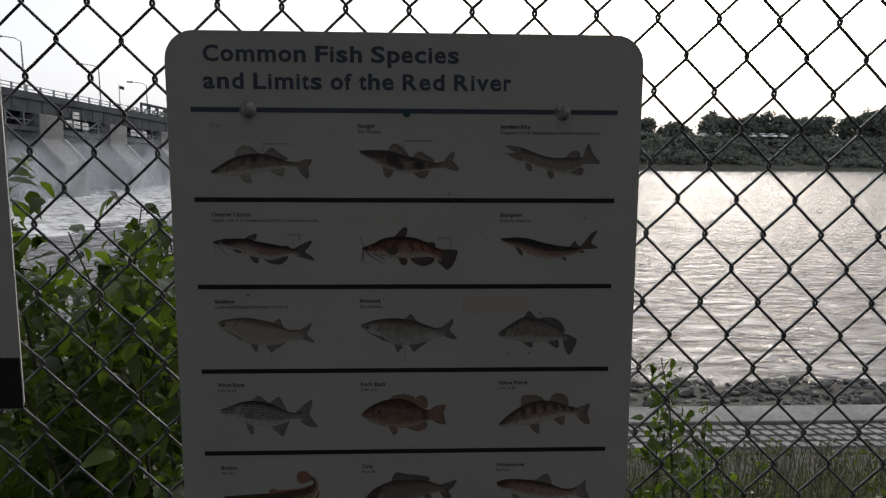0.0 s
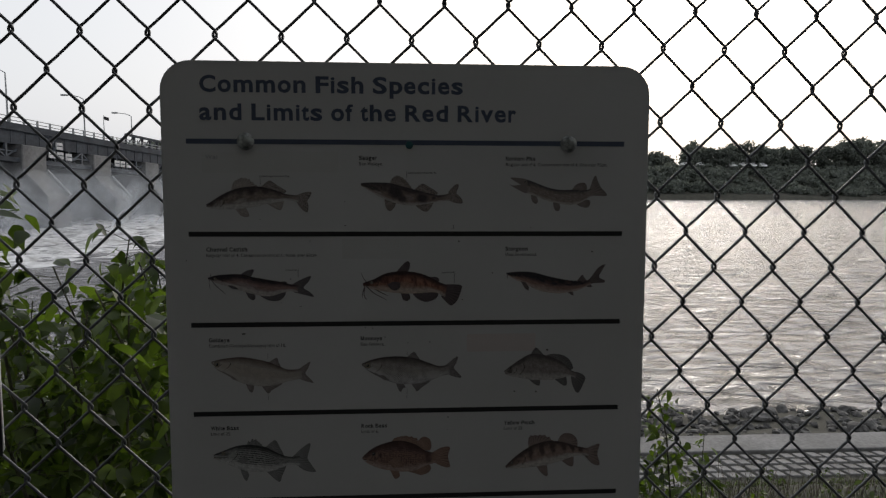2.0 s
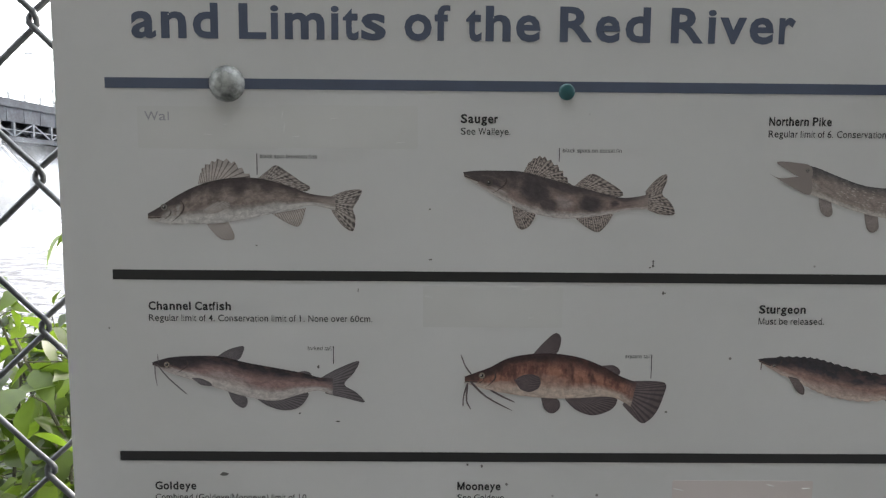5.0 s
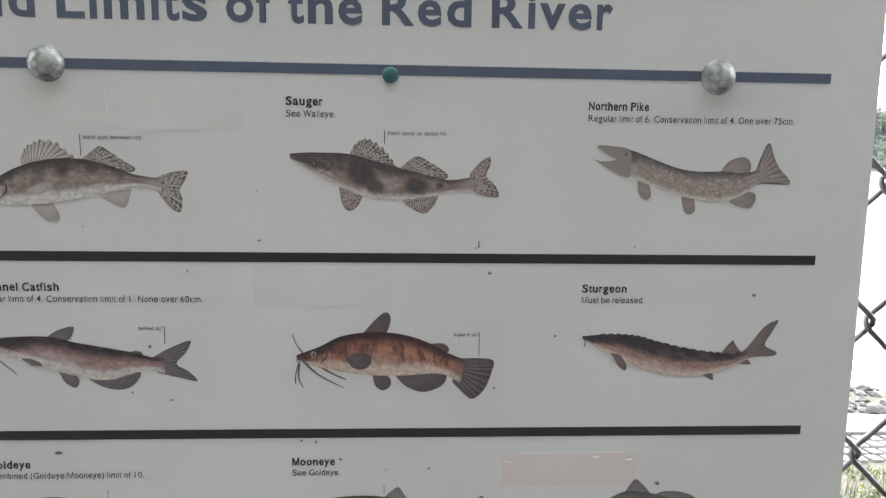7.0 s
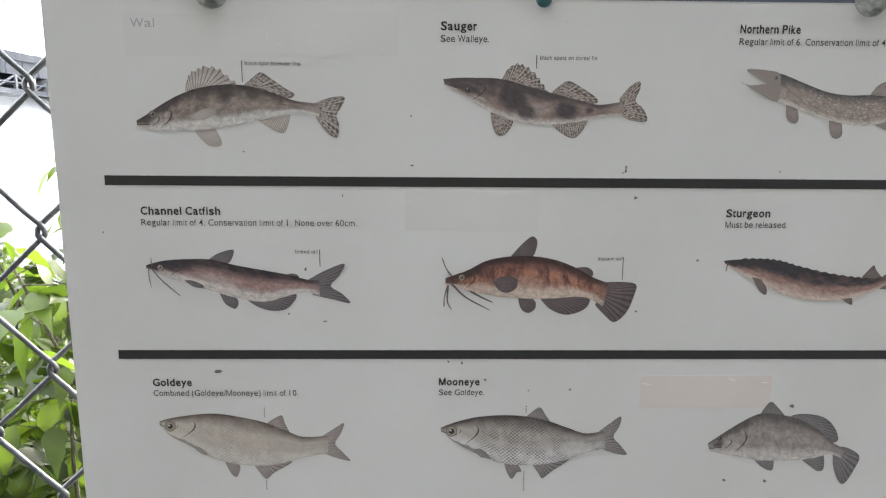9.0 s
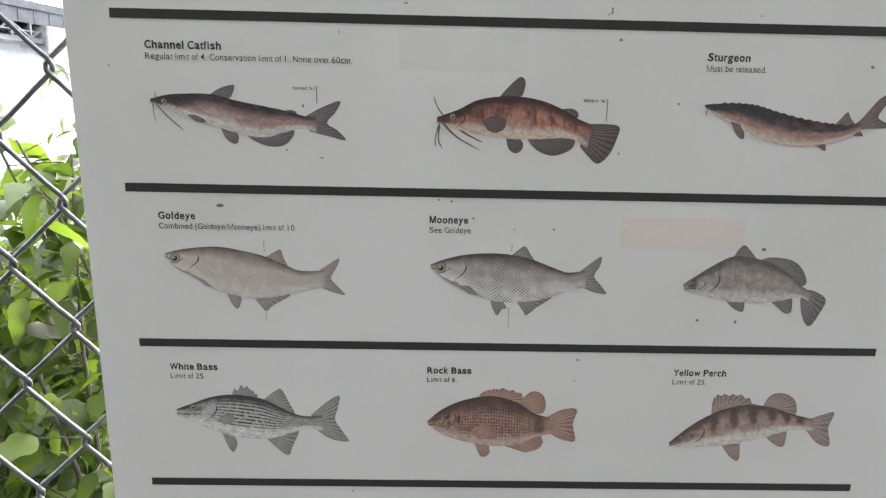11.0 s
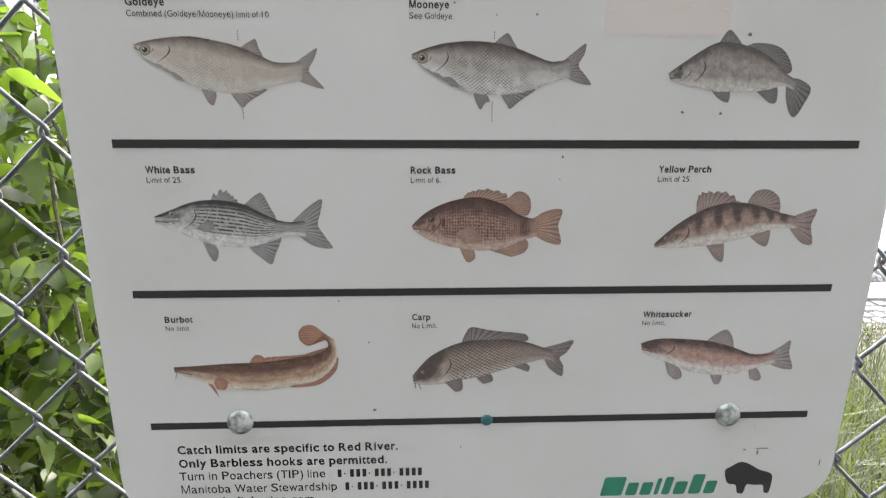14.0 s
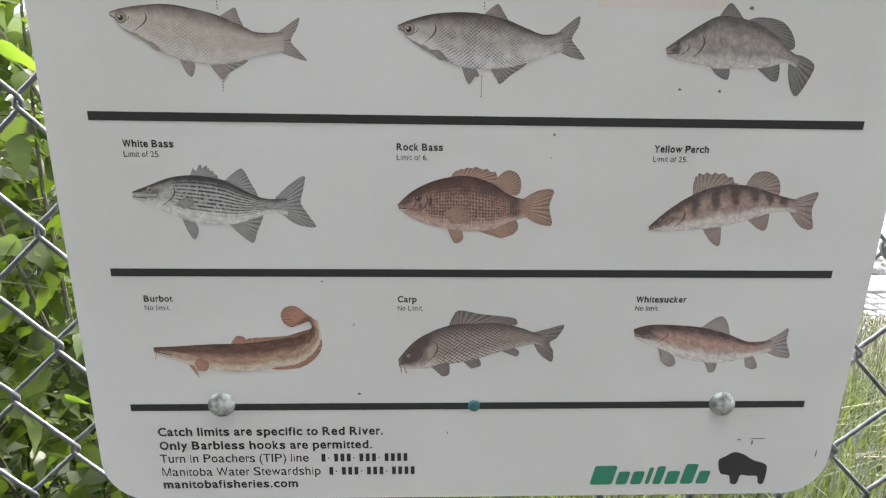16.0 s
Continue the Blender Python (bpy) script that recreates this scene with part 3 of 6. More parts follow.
HEAD = ((0.06, 0.80, 0.10, 0.40, 0.85), (0.20, 0.90, 0.13, 0.30, 0.75))
CHEEK = ((0.16, 0.42, 0.06, 0.26, 0.55), (0.05, 0.25, 0.06, 0.2, 0.6))
FISH_INK = {
    "walleye": ink("walleye", (0.10, 0.078, 0.08), (0.29, 0.235, 0.205), (0.58, 0.56, 0.53), "blotch", (0.15, 0.115, 0.105), 0.6, (0.38, 0.34, 0.31), (0.12, 0.10, 0.095),
                   dark=HEAD + ((0.10, 0.62, 0.09, 0.2, 0.6), (0.44, 0.85, 0.035, 0.3, 0.6), (0.55, 0.9, 0.05, 0.35, 0.9), (0.68, 0.85, 0.04, 0.3, 0.7), (0.80, 0.8, 0.04, 0.3, 0.5)), light=CHEEK + ((0.23, 0.5, 0.02, 0.2, 0.6),)),
    "sauger": ink("sauger", (0.115, 0.095, 0.10), (0.265, 0.20, 0.178), (0.55, 0.51, 0.48), "blotch", (0.18, 0.14, 0.13), 0.5, (0.36, 0.31, 0.275), (0.10, 0.08, 0.08),
                  dark=HEAD + ((0.13, 0.55, 0.14, 0.28, 0.9), (0.28, 0.7, 0.06, 0.3, 0.7), (0.40, 0.62, 0.10, 0.46, 1.0), (0.47, 0.32, 0.06, 0.24, 0.9), (0.55, 0.95, 0.16, 0.24, 0.8), (0.69, 0.48, 0.075, 0.40, 1.0), (0.82, 0.55, 0.035, 0.2, 0.85), (0.90, 0.85, 0.08, 0.25, 0.6)),
                  light=((0.22, 0.28, 0.05, 0.12, 0.6), (0.55, 0.45, 0.05, 0.2, 0.4)), rise=(0.06, 0.22, 0.66, 0.95)),
    "pike": ink("pike", (0.15, 0.14, 0.145), (0.31, 0.255, 0.225), (0.56, 0.52, 0.48), "spots", (0.55, 0.49, 0.43), 0.85, (0.25, 0.215, 0.20), (0.15, 0.125, 0.115),
                dark=((0.1, 0.85, 0.12, 0.35, 0.7), (0.04, 0.45, 0.05, 0.3, 0.5)), light=((0.12, 0.3, 0.07, 0.2, 0.4),), rise=(0.05, 0.2, 0.62, 0.95)),
    "channel_catfish": ink("channel_catfish", (0.055, 0.045, 0.055), (0.33, 0.215, 0.195), (0.55, 0.51, 0.48), "blotch", (0.22, 0.13, 0.115), 0.35, (0.14, 0.125, 0.13), (0.05, 0.045, 0.05),
                           dark=((0.05, 0.65, 0.12, 0.55, 0.95), (0.2, 0.75, 0.15, 0.42, 0.95)), light=((0.13, 0.2, 0.09, 0.2, 0.8), (0.42, 0.4, 0.1, 0.22, 0.5)), rise=(0.22, 0.42, 0.56, 0.82)),
    "bullhead": ink("bullhead", (0.07, 0.038, 0.04), (0.37, 0.175, 0.12), (0.56, 0.46, 0.385), "bars", (0.16, 0.062, 0.05), 0.85, (0.115, 0.09, 0.092), (0.04, 0.032, 0.036),
                    dark=((0.07, 0.72, 0.11, 0.45, 0.8), (0.22, 0.85, 0.14, 0.32, 0.9), (0.45, 1.0, 0.3, 0.2, 0.9), (0.80, 0.9, 0.15, 0.3, 0.7), (0.36, 0.55, 0.03, 0.3, 0.3), (0.48, 0.6, 0.02, 0.3, 0.35), (0.62, 0.6, 0.02, 0.35, 0.4), (0.72, 0.6, 0.02, 0.35, 0.4)),
                    light=((0.28, 0.22, 0.08, 0.2, 0.7), (0.5, 0.4, 0.14, 0.16, 0.35))),
    "sturgeon": ink("sturgeon", (0.06, 0.055, 0.066), (0.34, 0.215, 0.18), (0.56, 0.46, 0.40), "blotch", (0.20, 0.12, 0.105), 0.5, (0.15, 0.12, 0.115), (0.07, 0.055, 0.055),
                    dark=((0.1, 0.75, 0.14, 0.45, 0.95), (0.3, 0.95, 0.3, 0.35, 0.8)), light=((0.08, 0.2, 0.1, 0.15, 0.9), (0.13, 0.55, 0.02, 0.15, 0.6), (0.5, 0.25, 0.2, 0.14, 0.5)), rise=(0.08, 0.26, 0.40, 0.62)),
    "goldeye": ink("goldeye", (0.17, 0.125, 0.105), (0.50, 0.45, 0.395), (0.58, 0.555, 0.51), "ticks", (0.30, 0.255, 0.22), 0.5, (0.27, 0.24, 0.225), (0.13, 0.11, 0.105),
                   dark=((0.02, 0.5, 0.03, 0.5, 0.3), (0.2, 0.05, 0.16, 0.07, 0.6)), light=((0.14, 0.4, 0.05, 0.3, 0.6),), rise=(0.15, 0.4, 0.68, 0.98)),
    "mooneye": ink("mooneye", (0.11, 0.09, 0.08), (0.43, 0.395, 0.36), (0.62, 0.61, 0.60), "ticks", (0.13, 0.115, 0.11), 0.85, (0.22, 0.20, 0.195), (0.08, 0.07, 0.07),
                   dark=((0.03, 0.6, 0.04, 0.4, 0.4), (0.2, 0.05, 0.16, 0.08, 0.7)), light=((0.14, 0.4, 0.05, 0.3, 0.7), (0.8, 0.35, 0.12, 0.3, 0.7)), rise=(0.2, 0.5, 0.66, 0.95)),
    "drum": ink("drum", (0.14, 0.125, 0.12), (0.32, 0.285, 0.262), (0.52, 0.495, 0.47), "blotch", (0.24, 0.205, 0.19), 0.5, (0.16, 0.15, 0.148), (0.07, 0.065, 0.065),
                dark=((0.08, 0.55, 0.05, 0.22, 0.85), (0.22, 0.95, 0.16, 0.22, 0.7), (0.6, 1.0, 0.3, 0.18, 0.6)), light=CHEEK + ((0.21, 0.4, 0.03, 0.2, 0.5),), rise=(0.1, 0.34, 0.64, 1.0)),
    "white_bass": ink("white_bass", (0.075, 0.077, 0.073), (0.42, 0.42, 0.40), (0.60, 0.60, 0.585), "lines", (0.07, 0.07, 0.07), 1.0, (0.25, 0.25, 0.24), (0.10, 0.10, 0.10),
                      dark=((0.06, 0.9, 0.08, 0.22, 0.9), (0.14, 0.66, 0.08, 0.14, 0.7), (0.5, 1.0, 0.3, 0.14, 0.8), (0.12, 0.42, 0.09, 0.06, 0.5)), light=((0.18, 0.5, 0.035, 0.2, 0.7),), rise=(0.18, 0.4, 0.72, 0.96), tail_root=0.3),
    "rock_bass": ink("rock_bass", (0.12, 0.066, 0.058), (0.325, 0.20, 0.158), (0.48, 0.36, 0.30), "rows", (0.12, 0.068, 0.06), 0.9, (0.31, 0.205, 0.16), (0.15, 0.085, 0.065),
                     dark=((0.1, 0.68, 0.06, 0.16, 0.75), (0.2, 0.9, 0.12, 0.2, 0.7), (0.42, 0.95, 0.16, 0.26, 0.6), (0.55, 0.80, 0.05, 0.16, 0.5), (0.70, 0.9, 0.12, 0.24, 0.6), (0.22, 0.45, 0.02, 0.14, 0.7), (0.30, 0.55, 0.018, 0.12, 0.95), (0.17, 0.3, 0.06, 0.06, 0.5), (0.9, 0.5, 0.05, 0.5, 0.6)),
                     light=((0.13, 0.2, 0.07, 0.14, 0.7), (0.24, 0.32, 0.03, 0.1, 0.5)), rise=(0.1, 0.3, 0.62, 0.95), tail_root=0.8),
    "yellow_perch": ink("yellow_perch", (0.13, 0.095, 0.085), (0.36, 0.255, 0.215), (0.58, 0.545, 0.50), "blotch", (0.25, 0.17, 0.145), 0.5, (0.25, 0.195, 0.175), (0.13, 0.10, 0.09),
                        dark=HEAD + ((0.13, 0.55, 0.09, 0.2, 0.55), (0.33, 0.82, 0.036, 0.48, 0.9), (0.46, 0.82, 0.036, 0.48, 0.9), (0.58, 0.82, 0.036, 0.48, 0.9), (0.70, 0.82, 0.036, 0.48, 0.9), (0.80, 0.82, 0.036, 0.48, 0.9), (0.90, 0.82, 0.036, 0.48, 0.9)), light=((0.05, 0.2, 0.07, 0.2, 0.8),)),
    "burbot": ink("burbot", (0.20, 0.105, 0.076), (0.42, 0.285, 0.195), (0.60, 0.53, 0.44), "blotch", (0.30, 0.165, 0.11), 0.5, (0.33, 0.175, 0.12), (0.22, 0.115, 0.08),
                  dark=((0.12, 0.95, 0.14, 0.2, 0.9), (0.45, 0.72, 0.3, 0.1, 0.5), (0.02, 0.6, 0.04, 0.4, 0.6)), light=((0.12, 0.4, 0.1, 0.25, 0.3),), rise=(0.10, 0.30, 0.44, 0.66), tail_root=0.2),
    "carp": ink("carp", (0.12, 0.088, 0.078), (0.38, 0.31, 0.262), (0.54, 0.48, 0.43), "scales", (0.10, 0.076, 0.07), 0.95, (0.18, 0.155, 0.15), (0.08, 0.068, 0.066),
                dark=((0.11, 0.55, 0.13, 0.5, 0.95), (0.19, 0.8, 0.09, 0.35, 0.9), (0.19, 0.35, 0.05, 0.3, 0.6)), light=((0.17, 0.3, 0.03, 0.12, 0.25),), rise=(0.1, 0.3, 0.6, 1.0)),
    "whitesucker": ink("whitesucker", (0.13, 0.088, 0.08), (0.44, 0.285, 0.235), (0.61, 0.585, 0.555), "blotch", (0.35, 0.205, 0.165), 0.4, (0.27, 0.24, 0.23), (0.14, 0.12, 0.115),
                       dark=((0.09, 0.75, 0.13, 0.42, 0.95), (0.13, 0.45, 0.09, 0.22, 0.6)), light=((0.06, 0.2, 0.07, 0.2, 0.6),), rise=(0.2, 0.44, 0.62, 0.86)),
}
FISH_SAY = {"walleye": "grey-brown printed walleye with spiny fin", "sauger": "dark blotched printed sauger", "pike": "pale-spotted printed pike with open jaws",
            "channel_catfish": "pinkish grey printed catfish with forked tail", "bullhead": "reddish brown barred printed bullhead", "sturgeon": "dark-backed printed sturgeon with upswept tail",
            "goldeye": "pale golden printed goldeye", "mooneye": "silvery scaled printed mooneye", "drum": "grey printed drum with rounded fin", "white_bass": "grey striped printed white bass",
            "rock_bass": "reddish spotted printed rock bass", "yellow_perch": "brown barred printed perch", "burbot": "long brown printed burbot with curled tail",
            "carp": "scaly grey printed carp", "whitesucker": "slim brown printed sucker"}
FIN_INK = {k: fin_ink("fin_" + k, v[1], v[2], k == "sauger", k in ("walleye", "yellow_perch")) for k, v in FISH_INK.items()}
SPECKLED_FIN = fin_ink("speckled_fin", (0.36, 0.32, 0.29), (0.12, 0.10, 0.095), True)

sign = group_empty("fish_sign", (0, 0, SIGN_Z), "white enamelled metal notice board of fish species, bolted to the fence", "sign")
sign.matrix_basis = LEAN


def draw_fish(kind, centre, top, bottom, fins, eye):
    """A flat printed fish: body between a back line and a belly line, fins and eye; all in mm."""
    up, low = spline(pairs(top), 6), spline(pairs(bottom), 6)
    if kind == "sturgeon":
        for i in range(8, len(up) - 10, 2):
            up[i].y += 0.0009
            low[i].y -= 0.0006
    bm, rows = bmesh.new(), 7
    uv = bm.loops.layers.uv.new("UVMap")
    grid = []
    for i, (a, b) in enumerate(zip(up, low)):
        grid.append([(bm.verts.new(((a.lerp(b, j / rows)).x, 0, (a.lerp(b, j / rows)).y)), i / (len(up) - 1), 1 - j / rows) for j in range(rows + 1)])
    for c0, c1 in zip(grid, grid[1:]):
        for j in range(rows):
            quad = (c0[j], c0[j + 1], c1[j + 1], c1[j])
            face = bm.faces.new([q[0] for q in quad])
            for loop, q in zip(face.loops, quad):
                loop[uv].uv = (q[1], q[2])
    body = part("fish_print", bm, FISH_INK[kind][0], sign, FISH_SAY[kind])
    body.location = (centre[0] / 1000, -0.0003, centre[1] / 1000)
    for level, (name, text) in enumerate(fins.items()):
        pts = pairs(text)
        smooth = 3 if len(pts) > 4 else 1
        pts = [tuple(p) for p in spline(pts, smooth, True)] if smooth > 1 else pts
        front = -0.00012 if name in ("pectoral",) or name.startswith("barbel") or name.endswith("jaw") else 0.00014
        front -= 0.00001 * level
        bm = bmesh.new()
        uv = bm.loops.layers.uv.new("UVMap")
        if name.startswith("barbel") or name.endswith("jaw"):
            bm.faces.new([bm.verts.new((x, front, z)) for x, z in pts])
        else:
            # a fan from the base line to the edge, with rays running outwards
            edge = spline(pairs(text), 8)
            spiny = name == "dorsal" and kind in ("walleye", "sauger", "white_bass", "rock_bass", "yellow_perch")
            first, last, fan = edge[0], edge[-1], []
            for q, e in enumerate(edge):
                t = q / (len(edge) - 1)
                foot = first.lerp(last, t)
                reach = 1 - (0.16 * ((t * 11) % 1.0) if spiny and 0.05 < t < 0.93 else 0)
                fan.append([(bm.verts.new((p.x, front, p.y)), t, w) for w in (0, 0.35, 0.7, 1.0) for p in (foot.lerp(e, w * reach),)])
            for c0, c1 in zip(fan, fan[1:]):
                for w in range(3):
                    quad = (c0[w], c0[w + 1], c1[w + 1], c1[w])
                    face = bm.faces.new([v[0] for v in quad])
                    for loop, v in zip(face.loops, quad):
                        loop[uv].uv = (v[1], v[2])
        jaw = name.endswith("jaw")
        ink_used = SPECKLED_FIN if kind == "walleye" and name in ("tail", "soft_dorsal") else FIN_INK[kind]
        part("barbel" if name.startswith("barbel") else "jaw" if jaw else "fin", bm, ink_used, body)
    if kind != "pike":
        # the closed mouth, a thin dark line from the snout
        a = up[0].lerp(low[0], 0.62)
        b = up[max(2, len(up) // 9)].lerp(low[max(2, len(up) // 9)], 0.66)
        bm = bmesh.new()
        bm.faces.new([bm.verts.new((x, -0.0001, z)) for x, z in ((a.x, a.y), (b.x, b.y + 0.0003), (b.x + 0.0008, b.y - 0.0002), (b.x, b.y - 0.0005), (a.x, a.y - 0.0007))])
        part("mouth_line", bm, GILL_INK, body)
        if kind in ("walleye", "white_bass", "yellow_perch", "rock_bass", "sauger", "bullhead", "burbot"):
            tip, jaw_end = low[0], low[max(2, len(up) // 11)]
            bm = bmesh.new()
            bm.faces.new([bm.verts.new((x, -0.00008, z)) for x, z in ((a.x - 0.0006, a.y - 0.0009), (b.x, b.y - 0.0007), (jaw_end.x, jaw_end.y * 0.75 + b.y * 0.25), (tip.x - 0.0004, tip.y))])
            part("lip", bm, LIP_INK, body)
    if kind not in ("pike", "burbot"):
        # the edges of the cheek and of the gill cover, thin arcs bowed towards the tail
        for share, ink_width, hi, lo in ((0.17 if kind == "sturgeon" else 0.235, 0.0009, 0.16, 0.93), (0.165, 0.0005, 0.34, 0.84)):
            i = round(len(up) * share)
            a, b = up[i].lerp(low[i], hi), up[max(0, i - 3)].lerp(low[max(0, i - 3)], lo)
            bow, outer, inner = (a - b).length * 0.30, [], []
            for k in range(13):
                t = k / 12
                q = a.lerp(b, t)
                d = bow * math.sin(math.pi * t ** 0.85)
                outer.append((q.x + d + ink_width * math.sin(math.pi * t), q.y))
                inner.append((q.x + d - 0.0002 * math.sin(math.pi * t) - 0.00005, q.y))
            bm = bmesh.new()
            bm.faces.new([bm.verts.new((x, -0.0001, z)) for x, z in outer + inner[::-1]])
            part("gill_line", bm, GILL_INK, body)
    bright = kind in ("goldeye", "mooneye", "carp", "bullhead", "channel_catfish", "white_bass")
    big = eye[2] * (1.1 if kind in ("goldeye", "mooneye", "white_bass", "rock_bass") else 0.9 if bright else 0.95 if kind in ("walleye", "yellow_perch") else 0.74)
    rims = ((1.12, EYE_DARK), (1.0, EYE_RIM if bright else EYE_DARK if kind in ("sauger", "rock_bass", "drum") else EYE_GREY), (0.52, BLACK_INK), (0.2, EYE_GLINT))
    for k, (share, mat) in enumerate(rims if kind != "burbot" else rims[2:3]):
        bm = bmesh.new()
        shift = 0.2 * big / 1000 if k == 3 else 0
        bmesh.ops.create_circle(bm, cap_ends=True, segments=14, radius=big * share / 1000, matrix=pose(eye[0] / 1000 - shift, -0.00016 - 0.00005 * k, eye[1] / 1000 + shift, 90))
        part(("eye_socket", "eye", "pupil", "eye_glint")[k if kind != "burbot" else 2], bm, mat, body)


LIP_INK = plain("lip_ink", (0.47, 0.44, 0.40), 0.4)
EYE_GREY = plain("eye_grey_ink", (0.20, 0.185, 0.17), 0.4)
EYE_GLINT = plain("eye_glint_ink", (0.55, 0.54, 0.52), 0.4)
EYE_RIM = plain("eye_ring_ink", (0.30, 0.26, 0.20), 0.4)
EYE_DARK = plain("eye_dark_ink", (0.09, 0.075, 0.065), 0.4)
GILL_INK = plain("gill_ink", (0.07, 0.052, 0.046), 0.4)


def bolt(parent, x, z, radius=0.0105, rise=0.0055, mat=None, name="bolt"):
    """A domed bolt head."""
    bm, prev = bmesh.new(), None
    for i in range(6):
        a = radians(90 * i / 5)
        ring = [bm.verts.new((radius * math.cos(a) * math.cos(k * math.tau / 20), -0.0012 - rise * math.sin(a), radius * math.cos(a) * math.sin(k * math.tau / 20))) for k in range(20)] if i < 5 else [bm.verts.new((0, -0.0012 - rise, 0))]
        if prev:
            for k in range(20):
                if len(ring) == 1:
                    bm.faces.new((prev[k], prev[(k + 1) % 20], ring[0]))
                else:
                    bm.faces.new((prev[k], prev[(k + 1) % 20], ring[(k + 1) % 20], ring[k]))
        else:
            back = [bm.verts.new((v.co.x * 1.04, 0.0, v.co.z * 1.04)) for v in ring]
            for k in range(20):
                bm.faces.new((back[k], back[(k + 1) % 20], ring[(k + 1) % 20], ring[k]))
        prev = ring
    bmesh.ops.recalc_face_normals(bm, faces=bm.faces)
    ob = part(name, bm, mat or BOLT_METAL, parent, smooth=True)
    ob.location = (x, 0, z)
    return ob


def build_sign():
    part("panel", plate(rounded(-0.3065, 0.3085, -0.667, 0.0985, 0.037), 0.0, 0.0022), ENAMEL, sign)
    for k in range(6):
        bar(-276.5, 276.5, -115.55 * k - 3.1, -115.55 * k + 3.1, NAVY_INK if k == 0 else BLACK_INK, sign)
    lettering("Common Fish Species", -258.5, 60.3, 326, 20.6, NAVY_INK, sign, True)
    lettering("and Limits of the Red River", -259.5, 26.1, 395, 20.6, NAVY_INK, sign, True)
    heads = [("Sauger", -63.7, -22.0, 22.4, "See Walleye.", 30.0), ("Northern Pike", 123.0, -22.0, 38.0, "Regular limit of 6. Conservation limit of 4. One over 75cm.", 132.0),
             ("Channel Catfish", -255.3, -137.5, 50.7, "Regular limit of 4. Conservation limit of 1. None over 60cm.", 138.0), ("Sturgeon", 123.4, -137.4, 29.2, "Must be released.", 41.0),
             ("Goldeye", -255.3, -253.3, 26.0, "Combined (Goldeye/Mooneye) limit of 10.", 96.8), ("Mooneye", -63.4, -253.0, 27.6, "See Goldeye.", 30.8),
             ("White Bass", -255.5, -368.2, 35.4, "Limit of 25.", 25.4), ("Rock Bass", -63.1, -368.6, 33.4, "Limit of 6.", 22.4), ("Yellow Perch", 123.9, -368.0, 40.6, "Limit of 25.", 25.6),
             ("Burbot", -255.0, -486.0, 21.4, "No limit.", 18.9), ("Carp", -62.7, -486.2, 14.7, "No Limit.", 19.6), ("Whitesucker", 123.6, -486.2, 40.0, "No limit.", 18.9)]
    for head, x, z, w, sub, ws in heads:
        lettering(head, x, z, w, 5.3, BLACK_INK, sign, True)
        lettering(sub, x, z - 6.9, ws, 4.1, BLACK_INK, sign)
    for text, x, z, w in (("black spot between fins", -184.9, -44.0, 34.4), ("black spots on dorsal fin", -1.6, -39.0, 35.7), ("forked tail", -157.6, -162.4, 14.6), ("square tail", 40.9, -166.3, 15.7)):
        lettering(text, x, z, w, 2.5, BLACK_INK, sign)
    for x, z0, z1 in ((-186.8, -54, -41.3), (-3.7, -44.4, -36.3), (-141.6, -171, -159.7), (57.5, -179.2, -164)):
        bar(x - 0.25, x + 0.25, z0, z1, BLACK_INK, sign, "pointer_line")
    for x, z0, z1 in ((-181.7, -275.2, -267.9), (-182.1, -328.7, -322.9), (-3.6, -272.5, -267), (-3.8, -330.2, -315.5)):
        z = z0
        while z < z1:
            bar(x - 0.35, x + 0.35, z, z + 0.9, BLACK_INK, sign, "dotted_line")
            z += 1.9
    lettering("Catch limits are specific to Red River.", -257.7, -604.5, 182.3, 8.0, BLACK_INK, sign, True)
    lettering("Only Barbless hooks are permitted.", -257.8, -617.5, 173.2, 8.0, BLACK_INK, sign, True)
    lettering("Turn in Poachers (TIP) line", -258.7, -630.0, 121.6, 8.0, BLACK_INK, sign)
    lettering("Manitoba Water Stewardship", -258.4, -643.0, 130.7, 8.0, BLACK_INK, sign)
    lettering("manitobafisheries.com", -258.7, -655.3, 111.4, 8.0, BLACK_INK, sign, True)
    # two numbers stand as rows of plain bars
    for x0, z in ((-126.6, -630.3), (-120.5, -643.4)):
        for k in range(14):
            wide = 2.4 if k in (1, 5, 9) else 4.4
            h0, h1 = (z + 3.0, z + 4.2) if k in (1, 5, 9) else (z + 0.2, z + 7.8)
            bar(x0 + k * 5.25, x0 + k * 5.25 + wide - 1.2, h0, h1, BLACK_INK, sign, "number_bar")
    # the mark in the corner: a row of green strokes and a dark hump
    x = 101.5
    for w, h in ((21, 19), (11.5, 13), (11.5, 13), (5.5, 17), (9, 18), (12.5, 13), (12.5, 20), (11.5, 13)):
        part("logo_stroke", plate([((a + 0.2 * (b + 656)) / 1000, b / 1000) for a, b in rounded(x, x + w - 1.6, -656, -656 + h, 2.0, 4)], -0.0002, -0.00005), GREEN_INK, sign)
        x += w + 1.3
    hump = spline([(0.2117, -0.6330), (0.2165, -0.6290), (0.2243, -0.6244), (0.2330, -0.6268), (0.2420, -0.6325), (0.2520, -0.6360), (0.2555, -0.6410), (0.2545, -0.6560), (0.2500, -0.6562), (0.2480, -0.6490),
                   (0.2400, -0.6485), (0.2330, -0.6480), (0.2310, -0.6565), (0.2255, -0.6560), (0.2230, -0.6480), (0.2150, -0.6455)], 3, True)
    part("logo_hump", plate([tuple(p) for p in hump], -0.0002, -0.00005), BLACK_INK, sign, "plain dark rounded shape of the emblem")
